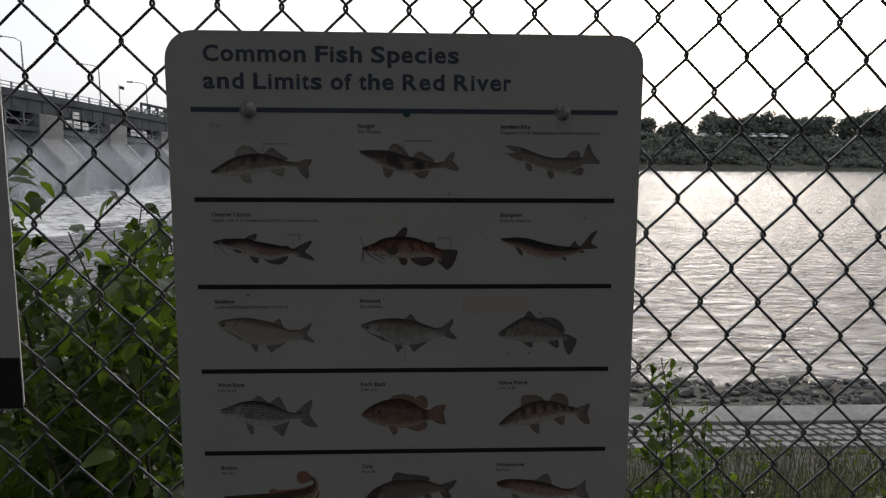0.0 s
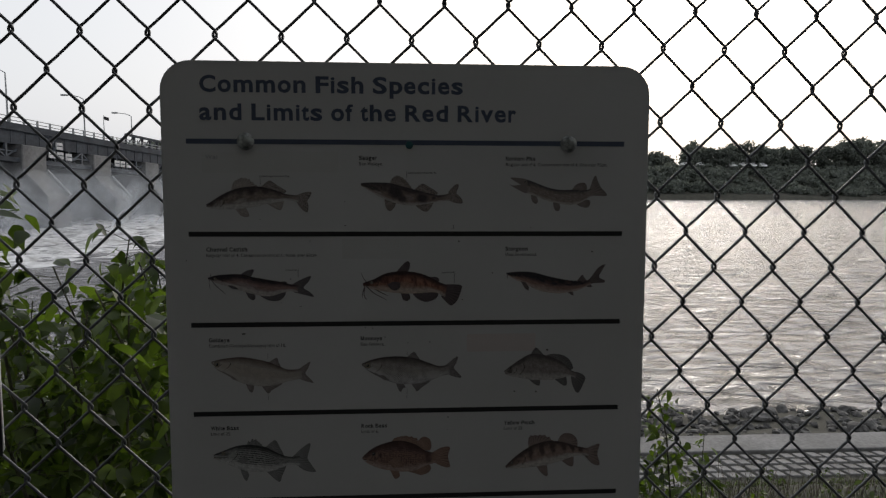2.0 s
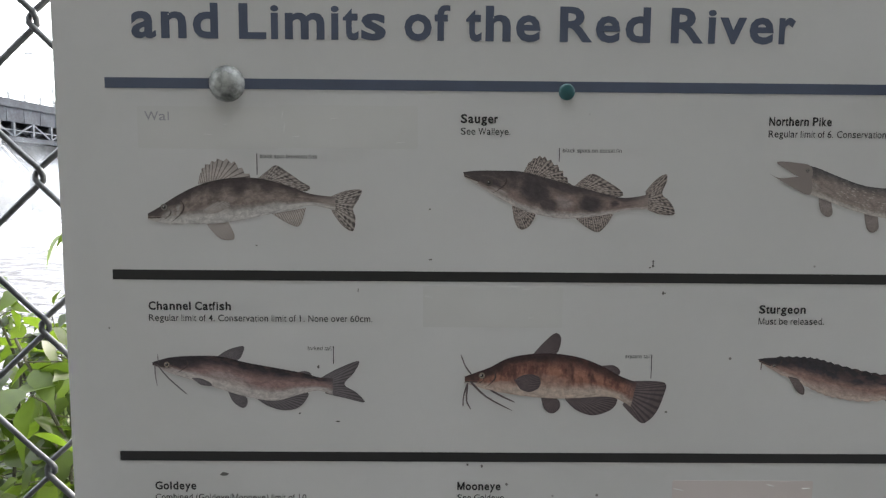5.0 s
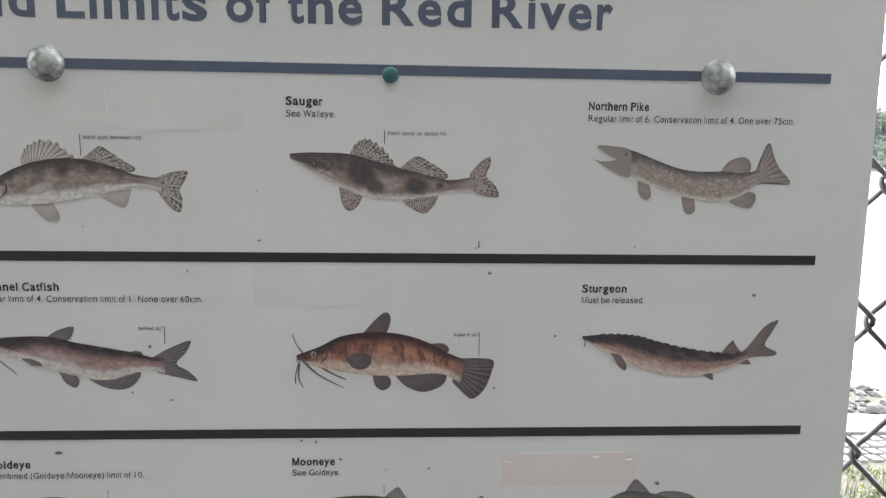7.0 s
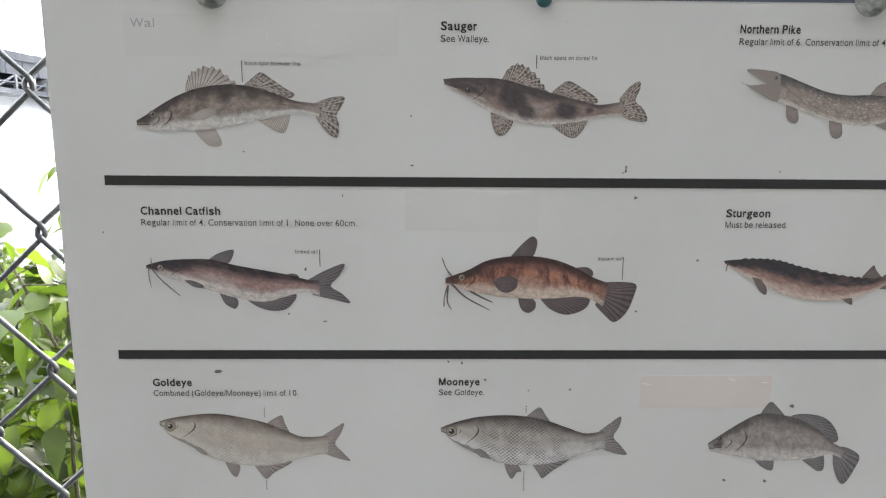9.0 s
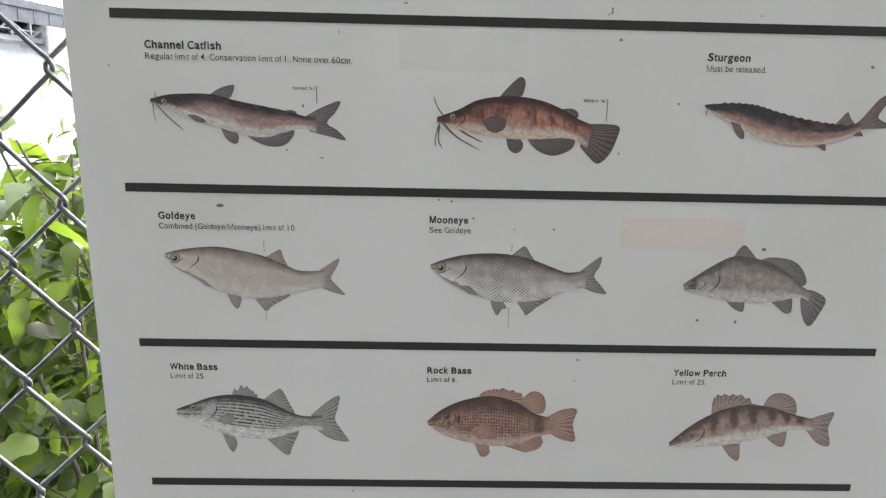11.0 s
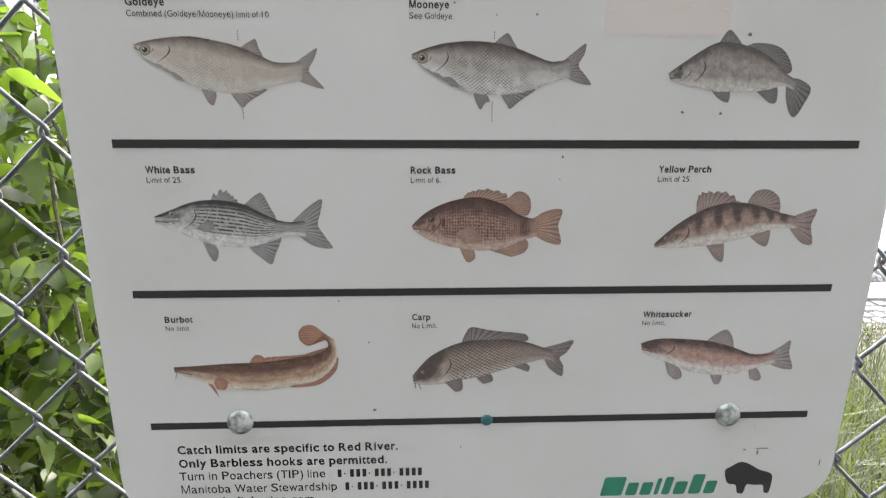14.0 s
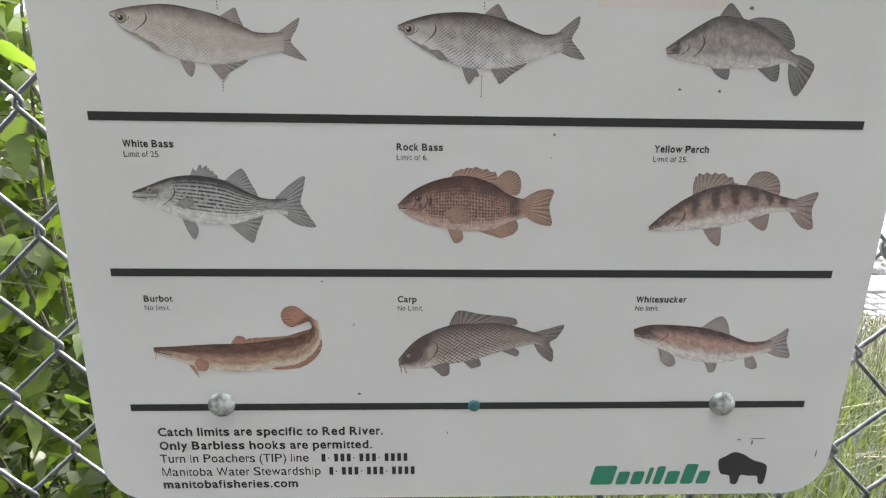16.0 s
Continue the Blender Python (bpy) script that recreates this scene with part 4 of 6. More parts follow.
    for x0, x1, z0, z1, mat, say in ((-258, -174.7, -38.7, -13.6, TAPE, ""), (-174.5, -89.6, -37.8, -12.2, TAPE, ""), (-85.9, 0.8, -147.3, -121.5, TAPE, ""), (74.1, 164.4, -269.4, -246.0, PINK_TAPE, "faded pinkish cover strip")):
        bm = plate([(a / 1000, b / 1000) for a, b in rounded(x0, x1, z0, z1, 1.0, 2)], -0.00012, -0.00002)
        part("cover_strip", bm, mat, sign, say or "blank off-white cover strip stuck over print")
    # thin white bars stand in for glints on the strips' creases and lifted edges
    for x, z, w, tilt in ((-171, -18, 4, 80), (-170, -26, 5, 85), (-163, -31, 5, 8), (-140, -20, 4, 5), (-205, -24, 3, 5), (-216, -30, 6, -4), (-100, -34, 6, 6), (-83, -128, 5, -12), (-22, -123, 6, 5), (-19, -141, 4, 4),
                          (78, -252, 6, -12), (137, -249, 5, -14), (160, -251, 5, 4)):
        bm = bmesh.new()
        beam(bm, (-w / 2200, 0, 0), (w / 2200, 0, 0), 0.0004, 0.0004)
        crease = part("tape_glint", bm, GLINT_WHITE, sign)
        crease.matrix_basis = Matrix.Translation((x / 1000, -0.0003, z / 1000)) @ Matrix.Rotation(radians(-tilt), 4, "Y")
    lettering("Wal", -253.5, -22.0, 14.5, 5.2, GREY_INK, sign)
    for x, z in ((-0.2038, 0.0), (0.2038, -0.0005), (-0.2042, -0.5750), (0.2060, -0.5768)):
        bolt(sign, x, z)
    for x, z in ((-0.0002, -0.0030), (-0.0006, -0.5775)):
        bolt(sign, x, z, 0.0048, 0.0016, TEAL, "rivet")

    # flecks of dirt and scuffs: place and size
    mark_rng = random.Random(3)
    for text in ("-82,-74,1.4,1.4 -82,-105,1.4,1.1 56,-106,1.1,2.2 54,-109,1.5,1.1 -126,-125,0.7,1.8 63,-125,1.5,2.6 -188,-97,1.4,1.1 -163,-203,1.9,1.5 -139,-208,3.4,1.2 -151,-173,1.8,3.0 -211,-243,6.4,2.4 -57,-236,1.5,2.0 -48,-237,1.9,2.0 -32,-249,2.3,2.0 180,-268,4.3,3.3 137,-323,2.8,2.1 166,-324,2.4,2.6 68,-201,1.9,1.6",
                 "-280,-149,1.1,1.5 50,-356,1.7,2.5 49,-373,1.3,1.7 -97,-505,1.8,1.5 -94,-566,4.1,2.1 -22,-603,1.0,3.3 -120,-469,1.7,1.4 242,-611,17.0,1.1 238,-615,1.5,8.0 226,-612,4.0,1.1 296,-626,1.0,9.3 56,-105,1.6,1.5 -126,-124,0.8,1.9 237,-139,1.7,2.8 56,-108,1.8,2.5 64,-125,1.8,1.5 238,-139,1.1,2.6 -81,-105,1.7,1.4"):
        for item in text.split():
            x, z, w, h = (float(v) / 1000 for v in item.split(","))
            ring = [(x + w * 0.5 * math.cos(k * math.tau / 9) * mark_rng.uniform(0.5, 1.1), z + h * 0.5 * math.sin(k * math.tau / 9) * mark_rng.uniform(0.5, 1.1)) for k in range(9)]
            part("dirt_fleck", plate(ring, -0.00035, -0.00005), DIRT, sign)


DIRT = plain("dirt", (0.16, 0.155, 0.145), 0.8, vary=0.5, scale=300)
build_sign()
draw_fish('walleye', (-197, -70), "-56.7,-8.2 -49.3,-3.9 -40.4,1.9 -30.4,7.3 -19.5,11.4 -6.6,13.8 6.3,14.3 19.1,12.3 31.8,8.4 42.5,4.7 57.5,2.9",
          "-56.5,-11.6 -48.9,-13.7 -41.4,-14.5 -31.7,-14.4 -20.9,-14.1 -7.8,-13.0 5.2,-10.7 18.3,-7.6 31.4,-4.9 42.3,-2.3 57.4,-5.2",
          {'tail': "54.5,3.3 64.1,6.8 73.2,7.3 71.6,1.8 68.2,-4.2 69.6,-10.0 68.0,-17.8 61.5,-14.4 55.2,-6.0",
           'dorsal': "-25.6,10.0 -24.7,15.3 -22.9,20.3 -18.9,23.3 -14.5,25.4 -8.1,25.9 -1.9,23.2 3.3,18.5 6.9,13.9 -6.6,12.9",
           'soft_dorsal': "10.5,13.9 16.1,18.2 21.6,21.8 27.8,18.3 36.2,12.5 42.2,8.7 38.2,6.2 25.4,9.9",
           'anal': "18.7,-7.6 30.0,-14.2 35.9,-14.3 39.4,-3.8",
           'pelvic': "-21.7,-13.5 -13.7,-22.7 -5.7,-23.7 -4.5,-20.3 -7.8,-13.0",
           'pectoral': "-23.7,-6.5 -15.9,-1.1 -7.7,-0.6 -7.4,-3.6 -14.0,-7.0 -20.5,-7.9"},
          (-46.5, -4.1, 2.1))
draw_fish('sauger', (-5, -65), "-56.9,13.7 -47.4,14.6 -34.4,14.7 -21.3,14.2 -8.2,11.0 5.0,7.5 18.3,4.0 31.6,0.7 42.6,-1.2 56.2,0.9",
          "-56.0,10.5 -47.3,5.1 -34.1,-2.5 -20.8,-8.8 -7.5,-12.6 5.7,-14.2 18.9,-13.2 32.1,-11.4 43.0,-8.7 56.6,-8.1",
          {'tail': "54.5,3.0 60.7,10.1 66.7,13.4 67.4,9.1 64.9,1.6 69.2,-2.7 72.6,-8.0 71.9,-11.5 63.0,-10.9 55.8,-8.2",
           'dorsal': "-20.2,13.8 -16.7,20.6 -10.7,24.2 -5.3,22.8 1.4,18.0 6.0,11.7 9.0,6.0 -3.8,9.3",
           'soft_dorsal': "11.2,6.0 16.9,10.8 22.3,13.2 30.1,9.4 40.3,2.5 38.2,-0.6 24.9,1.9",
           'anal': "11.9,-13.7 18.0,-18.8 25.9,-22.3 31.2,-18.1 35.4,-10.9",
           'pelvic': "-27.0,-6.3 -25.0,-16.4 -21.6,-20.9 -17.3,-20.0 -13.6,-15.2 -12.9,-10.4 -20.8,-8.4"},
          (-41.2, 7.5, 2.8))
draw_fish('pike', (189, -62), "-46.0,17.0 -36.6,15.5 -20.5,9.4 -6.6,4.7 7.1,2.9 20.8,3.2 34.6,2.4 46.3,4.9",
          "-44.2,0.1 -35.5,-2.1 -21.7,-7.3 -7.8,-11.9 6.1,-14.9 19.9,-16.2 33.5,-12.7 46.1,-4.0",
          {'upper_jaw': "-60.1,18.4 -47.4,17.9 -38.8,15.9 -38.4,8.5 -46.3,9.6 -53.2,13.4",
           'lower_jaw': "-64.2,11.4 -57.4,8.5 -46.3,9.6 -38.4,8.5 -38.7,-1.5 -51.6,4.1",
           'tail': "41.5,2.1 46.7,9.3 48.2,18.2 51.4,21.4 54.3,14.0 58.4,6.3 65.6,-1.3 64.7,-4.7 53.4,-2.7 43.3,-5.8",
           'dorsal': "20.3,3.0 26.0,9.9 34.9,12.4 39.3,9.2 39.1,3.2 30.1,1.0",
           'anal': "26.8,-15.6 33.2,-10.1 42.5,-9.9 44.6,-14.1 40.9,-19.7 31.6,-18.4",
           'pectoral': "-33.2,-3.2 -31.6,-11.3 -26.9,-14.9 -24.1,-12.6 -25.2,-6.1",
           'pelvic': "-4.3,-12.9 -2.1,-21.7 1.7,-24.3 5.2,-21.6 4.2,-14.3"},
          (-40.9, 13.3, 1.4))
draw_fish('channel_catfish', (-198, -181), "-56.2,10.5 -46.5,13.2 -35.3,14.4 -15.3,14.5 2.4,10.5 20.2,7.3 38.1,3.9 47.0,1.4 56.0,0.7",
          "-56.1,8.6 -47.0,4.1 -36.1,0.4 -16.3,-6.0 1.5,-11.3 19.5,-13.8 35.4,-9.6 46.8,-7.2 55.8,-10.0",
          {'tail': "48.1,0.9 58.4,6.7 72.0,11.9 69.2,4.5 63.2,-3.0 70.6,-8.3 75.7,-14.6 64.8,-12.3 51.3,-9.1",
           'dorsal': "-16.4,13.8 -9.5,18.4 -0.5,21.0 0.8,18.9 -1.9,13.0 -6.5,10.7",
           'adipose': "32.5,3.9 38.1,5.3 42.1,3.9 41.4,1.6 34.7,2.0",
           'anal': "7.1,-12.0 14.8,-17.1 23.8,-19.9 32.9,-18.9 38.7,-13.8 40.0,-8.4 28.7,-9.6",
           'pelvic': "-9.6,-8.3 -6.5,-14.8 -1.1,-18.5 1.7,-17.1 2.1,-12.5 -1.8,-9.2",
           'pectoral': "-32.1,0.4 -27.1,0.5 -20.6,-2.3 -20.2,-4.6 -26.3,-3.9",
           'barbel_a': "-54.8,9.1 -54.3,9.1 -54.3,2.9 -53.4,-4.0 -53.8,-4.0 -54.9,2.7",
           'barbel_b': "-53.0,8.2 -52.3,8.4 -46.1,0.6 -35.9,-8.8 -36.4,-9.3 -46.6,-0.1",
           'barbel_c': "-52.7,10.5 -52.2,10.5 -52.3,13.2 -52.6,15.5 -52.8,15.5 -52.9,13.2"},
          (-47.2, 9.1, 1.9))
draw_fish('bullhead', (-5, -181), "-54.5,2.4 -47.0,5.2 -39.1,8.2 -27.8,14.1 -14.3,16.9 1.6,17.4 17.6,14.9 31.5,9.6 43.3,3.2 53.8,-0.8",
          "-54.5,-1.8 -46.9,-4.1 -38.9,-6.4 -27.4,-8.5 -13.6,-10.4 2.5,-11.5 18.6,-11.0 32.3,-10.0 41.6,-11.4 50.4,-16.6",
          {'tail': "50.3,-0.1 61.8,0.2 71.8,-1.4 71.1,-9.0 66.4,-20.8 58.6,-27.3 51.4,-22.0 45.3,-15.6",
           'dorsal': "-12.0,16.9 -5.4,24.5 1.2,30.2 4.7,28.9 5.3,24.5 2.7,17.4 -5.2,16.0",
           'adipose': "30.4,9.6 38.4,10.1 42.6,7.4 42.3,4.1 36.3,5.0",
           'anal': "8.2,-11.0 15.4,-18.5 25.9,-22.3 36.2,-19.7 41.1,-14.9 39.7,-10.0 23.1,-10.0",
           'pelvic': "-6.3,-11.0 -4.2,-18.1 0.5,-21.2 5.0,-18.6 5.5,-13.8 2.4,-10.6",
           'pectoral': "-23.5,0.2 -17.4,3.7 -10.5,3.7 -7.0,0.7 -8.0,-4.5 -13.7,-7.3 -19.5,-5.7",
           'barbel_a': "-51.3,4.3 -50.4,4.7 -53.9,9.3 -56.4,15.6 -57.1,15.6 -54.5,8.9",
           'barbel_b': "-53.5,-2.7 -52.4,-2.7 -54.8,-10.5 -55.0,-16.3 -55.7,-16.3 -55.5,-10.5",
           'barbel_c': "-53.1,-3.7 -52.2,-3.7 -52.8,-12.8 -50.4,-18.2 -51.1,-18.2 -53.7,-13.0",
           'barbel_d': "-50.8,-1.8 -49.7,-1.1 -40.7,-10.0 -25.9,-18.4 -26.1,-18.9 -41.3,-10.9",
           'barbel_e': "-38.4,-6.7 -37.5,-6.0 -30.8,-9.7 -23.4,-13.4 -23.9,-13.9 -31.5,-10.6"},
          (-43.8, 3.1, 2.1))
draw_fish('sturgeon', (181, -179), "-56.5,12.7 -47.2,13.6 -32.2,13.8 -19.1,12.6 -5.7,8.8 12.2,4.6 30.0,1.8 43.3,1.3 54.5,3.0",
          "-55.5,10.9 -46.4,5.2 -30.7,-1.7 -16.9,-8.5 -3.4,-12.4 14.4,-14.2 31.7,-11.8 44.5,-8.2 56.5,-2.0",
          {'tail': "50.9,2.0 57.7,8.7 65.0,19.1 74.0,23.5 70.0,15.0 66.3,6.7 74.1,2.1 72.3,-0.6 61.2,-1.1 54.8,-2.4",
           'dorsal': "36.3,0.8 40.5,5.9 44.3,9.9 46.5,6.5 50.5,2.0",
           'anal': "24.1,-12.7 32.4,-17.3 31.6,-11.0",
           'fin': "49.8,-6.2 57.5,-6.2 54.4,-2.4",
           'pectoral': "-37.1,1.8 -31.2,-7.6 -26.6,-10.1 -26.6,-5.4 -30.9,0.4",
           'barbel_a': "-54.4,10.4 -53.7,10.4 -54.3,5.8 -55.0,5.8"},
          (-46.3, 8.5, 1.2))
draw_fish('goldeye', (-196, -292), "-56.7,13.5 -48.2,16.0 -34.4,18.2 -18.4,19.1 -2.7,16.7 13.0,13.0 28.7,6.6 40.0,2.2 56.8,2.9",
          "-56.6,10.9 -49.8,3.2 -37.0,-4.4 -21.8,-13.3 -6.0,-17.7 10.3,-19.1 26.9,-16.8 38.9,-13.2 57.0,-9.8",
          {'tail': "52.8,2.4 61.3,8.1 68.0,12.0 65.8,4.8 61.8,-3.1 67.4,-9.9 71.8,-15.6 62.5,-13.4 54.4,-10.3",
           'dorsal': "15.3,12.1 21.3,15.8 26.0,17.6 27.9,12.1 30.4,5.0 21.8,7.8",
           'anal': "5.7,-18.2 9.8,-24.4 14.2,-28.8 19.3,-24.3 32.1,-16.1 17.5,-16.9",
           'pelvic': "-14.0,-15.9 -10.2,-24.6 -6.9,-27.4 -4.8,-24.6 -3.8,-19.0 -8.1,-15.6",
           'pectoral': "-36.5,-3.7 -30.2,-5.5 -25.1,-11.0 -29.6,-10.0"},
          (-49.6, 10.1, 3.1))
draw_fish('mooneye', (-5, -293), "-57.1,9.5 -48.1,13.2 -33.9,17.0 -17.4,18.6 -0.8,18.0 16.1,14.6 30.7,9.2 43.0,5.2 55.5,7.0",
          "-56.6,6.3 -48.1,-0.4 -33.7,-8.9 -16.7,-16.2 0.4,-18.3 17.4,-17.2 31.9,-13.7 43.8,-8.9 57.3,-5.9",
          {'tail': "51.9,6.3 59.5,12.5 66.8,17.6 66.4,10.8 62.6,2.7 68.0,-4.2 72.4,-10.6 63.5,-9.6 54.7,-6.2",
           'dorsal': "1.6,17.6 6.3,21.7 10.9,24.2 14.7,19.1 18.1,12.8 10.1,14.8",
           'anal': "6.4,-17.3 11.6,-24.8 14.2,-28.1 21.3,-22.3 32.4,-13.7 17.3,-15.3",
           'pelvic': "-13.1,-16.1 -10.5,-23.9 -7.2,-28.6 -3.9,-23.8 -0.7,-22.6 -4.1,-16.0",
           'pectoral': "-34.9,-6.6 -28.9,-6.1 -22.8,-12.3 -28.9,-12.3"},
          (-49.5, 7.1, 3.3))
draw_fish('drum', (172, -291), "-48.5,-4.4 -37.7,3.5 -26.5,11.1 -15.2,17.0 -3.4,17.2 11.3,14.1 26.4,6.8 39.8,-4.2 48.8,-8.6",
          "-46.6,-9.7 -36.4,-12.4 -24.2,-14.7 -12.0,-17.2 0.1,-17.3 14.6,-17.2 28.9,-15.1 38.3,-12.7 46.5,-15.9",
          {'tail': "42.1,-7.3 49.9,-7.9 59.5,-14.5 55.9,-26.4 50.8,-35.1 46.1,-32.5 41.9,-22.6 40.3,-12.9",
           'dorsal': "-13.9,16.0 -10.5,22.4 -6.6,26.0 -1.5,21.9 4.5,15.0",
           'soft_dorsal': "6.4,14.8 13.3,17.1 25.3,16.4 34.2,12.8 40.5,5.5 42.9,-2.2 37.2,-3.2 21.4,9.0",
           'anal': "18.2,-16.5 25.0,-12.8 33.5,-12.9 34.8,-24.2 30.1,-25.4",
           'pelvic': "-15.7,-15.8 -9.1,-22.2 -1.6,-24.7 -0.9,-17.1"},
          (-40.5, -0.6, 2.3))
draw_fish('white_bass', (-198, -406), "-55.0,5.6 -41.9,10.7 -27.1,16.2 -10.8,18.0 9.3,15.1 21.1,9.3 35.0,2.5 45.2,0.8 55.2,1.7",
          "-54.8,0.5 -43.6,-4.6 -30.0,-10.6 -14.1,-16.6 6.5,-18.8 19.0,-17.5 34.0,-12.2 44.6,-9.6 55.3,-11.3",
          {'tail': "46.5,1.7 58.2,12.4 68.4,18.3 67.1,8.1 65.0,-1.7 70.4,-11.3 75.0,-20.1 60.8,-17.9 50.8,-10.4",
           'dorsal': "-12.8,17.5 -10.3,23.4 -8.0,21.7 -5.1,26.7 -2.9,24.3 -0.3,25.9 1.8,22.6 4.9,20.6 7.2,15.1 -2.9,15.9",
           'soft_dorsal': "11.2,14.3 20.0,21.5 24.9,22.7 29.6,13.5 34.1,2.5 23.0,7.6",
           'anal': "11.5,-17.9 20.4,-26.7 28.4,-32.5 31.9,-24.5 37.0,-10.5 23.3,-15.7",
           'pelvic': "-22.0,-13.2 -17.1,-26.7 -13.3,-29.8 -10.5,-22.3 -13.2,-15.8",
           'pectoral': "-25.0,-2.8 -18.5,1.5 -12.4,0.6 -12.0,-3.6 -19.3,-7.1"},
          (-42.3, 7.3, 2.0))
draw_fish('rock_bass', (-14, -408), "-48.6,-0.5 -38.5,9.1 -25.9,16.0 -11.3,20.3 3.4,21.3 20.4,16.2 33.5,7.6 46.5,4.1",
          "-47.0,-3.9 -38.5,-10.1 -25.7,-15.4 -10.6,-18.9 4.5,-20.7 21.7,-18.9 34.4,-13.5 48.1,-9.1",
          {'tail': "43.1,4.1 54.7,10.7 66.3,11.2 64.0,-1.1 66.6,-15.3 56.1,-14.4 46.3,-9.1",
           'dorsal': "-10.4,19.5 -7.2,24.6 -1.0,27.2 11.6,28.1 24.4,23.9 29.0,14.1 11.9,17.0",
           'soft_dorsal': "20.4,16.2 30.6,25.6 39.2,23.1 42.1,15.0 39.9,7.6 31.4,7.6",
           'anal': "6.6,-18.9 21.4,-11.3 36.4,-10.0 41.5,-15.8 38.3,-22.5 28.5,-26.1",
           'pelvic': "-11.9,-18.0 -6.1,-29.7 0.3,-27.0 -0.7,-19.4",
           'pectoral': "-15.1,-6.9 -4.6,-1.2 3.3,-6.9 5.1,-13.6 -8.6,-14.9"},
          (-33.5, 4.4, 2.3))
draw_fish('yellow_perch', (183, -409), "-56.6,-15.1 -43.5,-2.5 -29.4,7.7 -12.8,15.2 4.3,17.9 22.3,15.3 38.6,10.1 53.8,6.6",
          "-55.9,-18.3 -41.6,-18.7 -26.2,-17.8 -8.6,-16.0 8.7,-12.4 25.8,-6.9 40.7,-2.8 55.6,-3.7",
          {'tail': "50.3,6.1 60.8,10.2 69.8,12.0 67.2,-1.0 70.4,-15.9 60.7,-14.6 50.3,-3.7",
           'dorsal': "-26.0,8.6 -26.2,23.8 -16.7,27.3 -1.2,25.7 8.8,17.0 -6.2,14.3",
           'soft_dorsal': "12.5,15.7 18.4,26.2 29.1,27.6 38.1,21.1 39.2,9.2 26.9,13.6",
           'anal': "18.0,-8.7 27.2,-16.0 34.1,-16.9 35.1,-4.2",
           'pelvic': "-15.2,-16.5 -7.1,-27.0 0.0,-29.7 -0.7,-15.1"},
          (-47.9, -10.6, 1.6))
draw_fish('burbot', (-188, -523), "-64.4,-1.2 -46.9,-0.4 -20.4,1.3 6.1,2.1 32.8,5.8 48.4,8.6 57.1,13.4 58.2,18.3 54.8,22.2",
          "-64.1,-6.1 -48.1,-12.7 -22.3,-20.5 4.2,-22.8 31.4,-18.6 47.3,-15.2 58.9,-6.3 65.2,6.0 63.2,22.1",
          {'tail': "62.7,21.1 53.6,24.1 44.4,15.9 37.1,19.4 35.4,27.1 39.6,32.8 47.5,33.2 55.1,27.0",
           'dorsal': "-5.0,1.2 -0.1,8.0 6.4,7.0 6.9,1.1",
           'soft_dorsal': "7.3,1.6 8.5,6.0 32.9,7.7 50.7,10.1 58.0,14.4 52.8,6.6 28.2,2.9",
           'anal': "21.5,-18.5 40.5,-16.1 56.6,-7.3 65.6,5.5 63.3,-7.3 49.3,-18.8 29.0,-21.1",
           'pectoral': "-34.3,-15.4 -30.3,-10.4 -23.1,-14.5 -25.1,-21.5 -32.2,-21.4",
           'pelvic': "-39.6,-15.3 -34.5,-17.9 -31.1,-29.0",
           'barbel_a': "-62.6,-5.6 -62.0,-5.6 -63.6,-11.4 -64.2,-11.4"},
          (-47.2, -3.8, 1.2))
draw_fish('carp', (-5, -524), "-57.5,-11.0 -45.3,3.9 -31.8,12.7 -16.1,18.5 1.9,19.9 20.0,20.2 36.0,17.2 49.9,12.1 56.9,10.1",
          "-56.6,-18.6 -45.2,-19.7 -31.5,-18.8 -15.5,-15.4 2.8,-11.5 21.0,-5.6 36.9,-0.8 50.5,2.1 58.5,-0.9",
          {'tail': "49.0,12.1 61.2,15.5 73.3,18.4 68.5,8.0 62.9,3.0 66.1,-4.5 65.3,-13.7 55.6,-7.0 50.0,2.1",
           'dorsal': "-18.3,16.6 -14.9,25.8 -9.6,31.1 6.2,28.1 28.8,25.5 35.3,23.1 33.7,18.2 11.0,18.3",
           'anal': "23.2,-3.7 32.3,-0.7 38.4,-4.3 37.3,-9.3",
           'pelvic': "-6.4,-12.5 5.0,-9.5 8.5,-16.7 0.7,-19.7",
           'pectoral': "-31.5,-17.3 -26.9,-16.3 -17.8,-14.4 -16.7,-24.1 -22.2,-26.6",
           'barbel_a': "-56.0,-17.5 -55.0,-17.5 -54.6,-22.8 -55.3,-22.8", 'barbel_b': "-53.0,-18.0 -52.1,-18.0 -50.4,-23.4 -51.1,-23.6"},
          (-49.3, -8.0, 1.6))
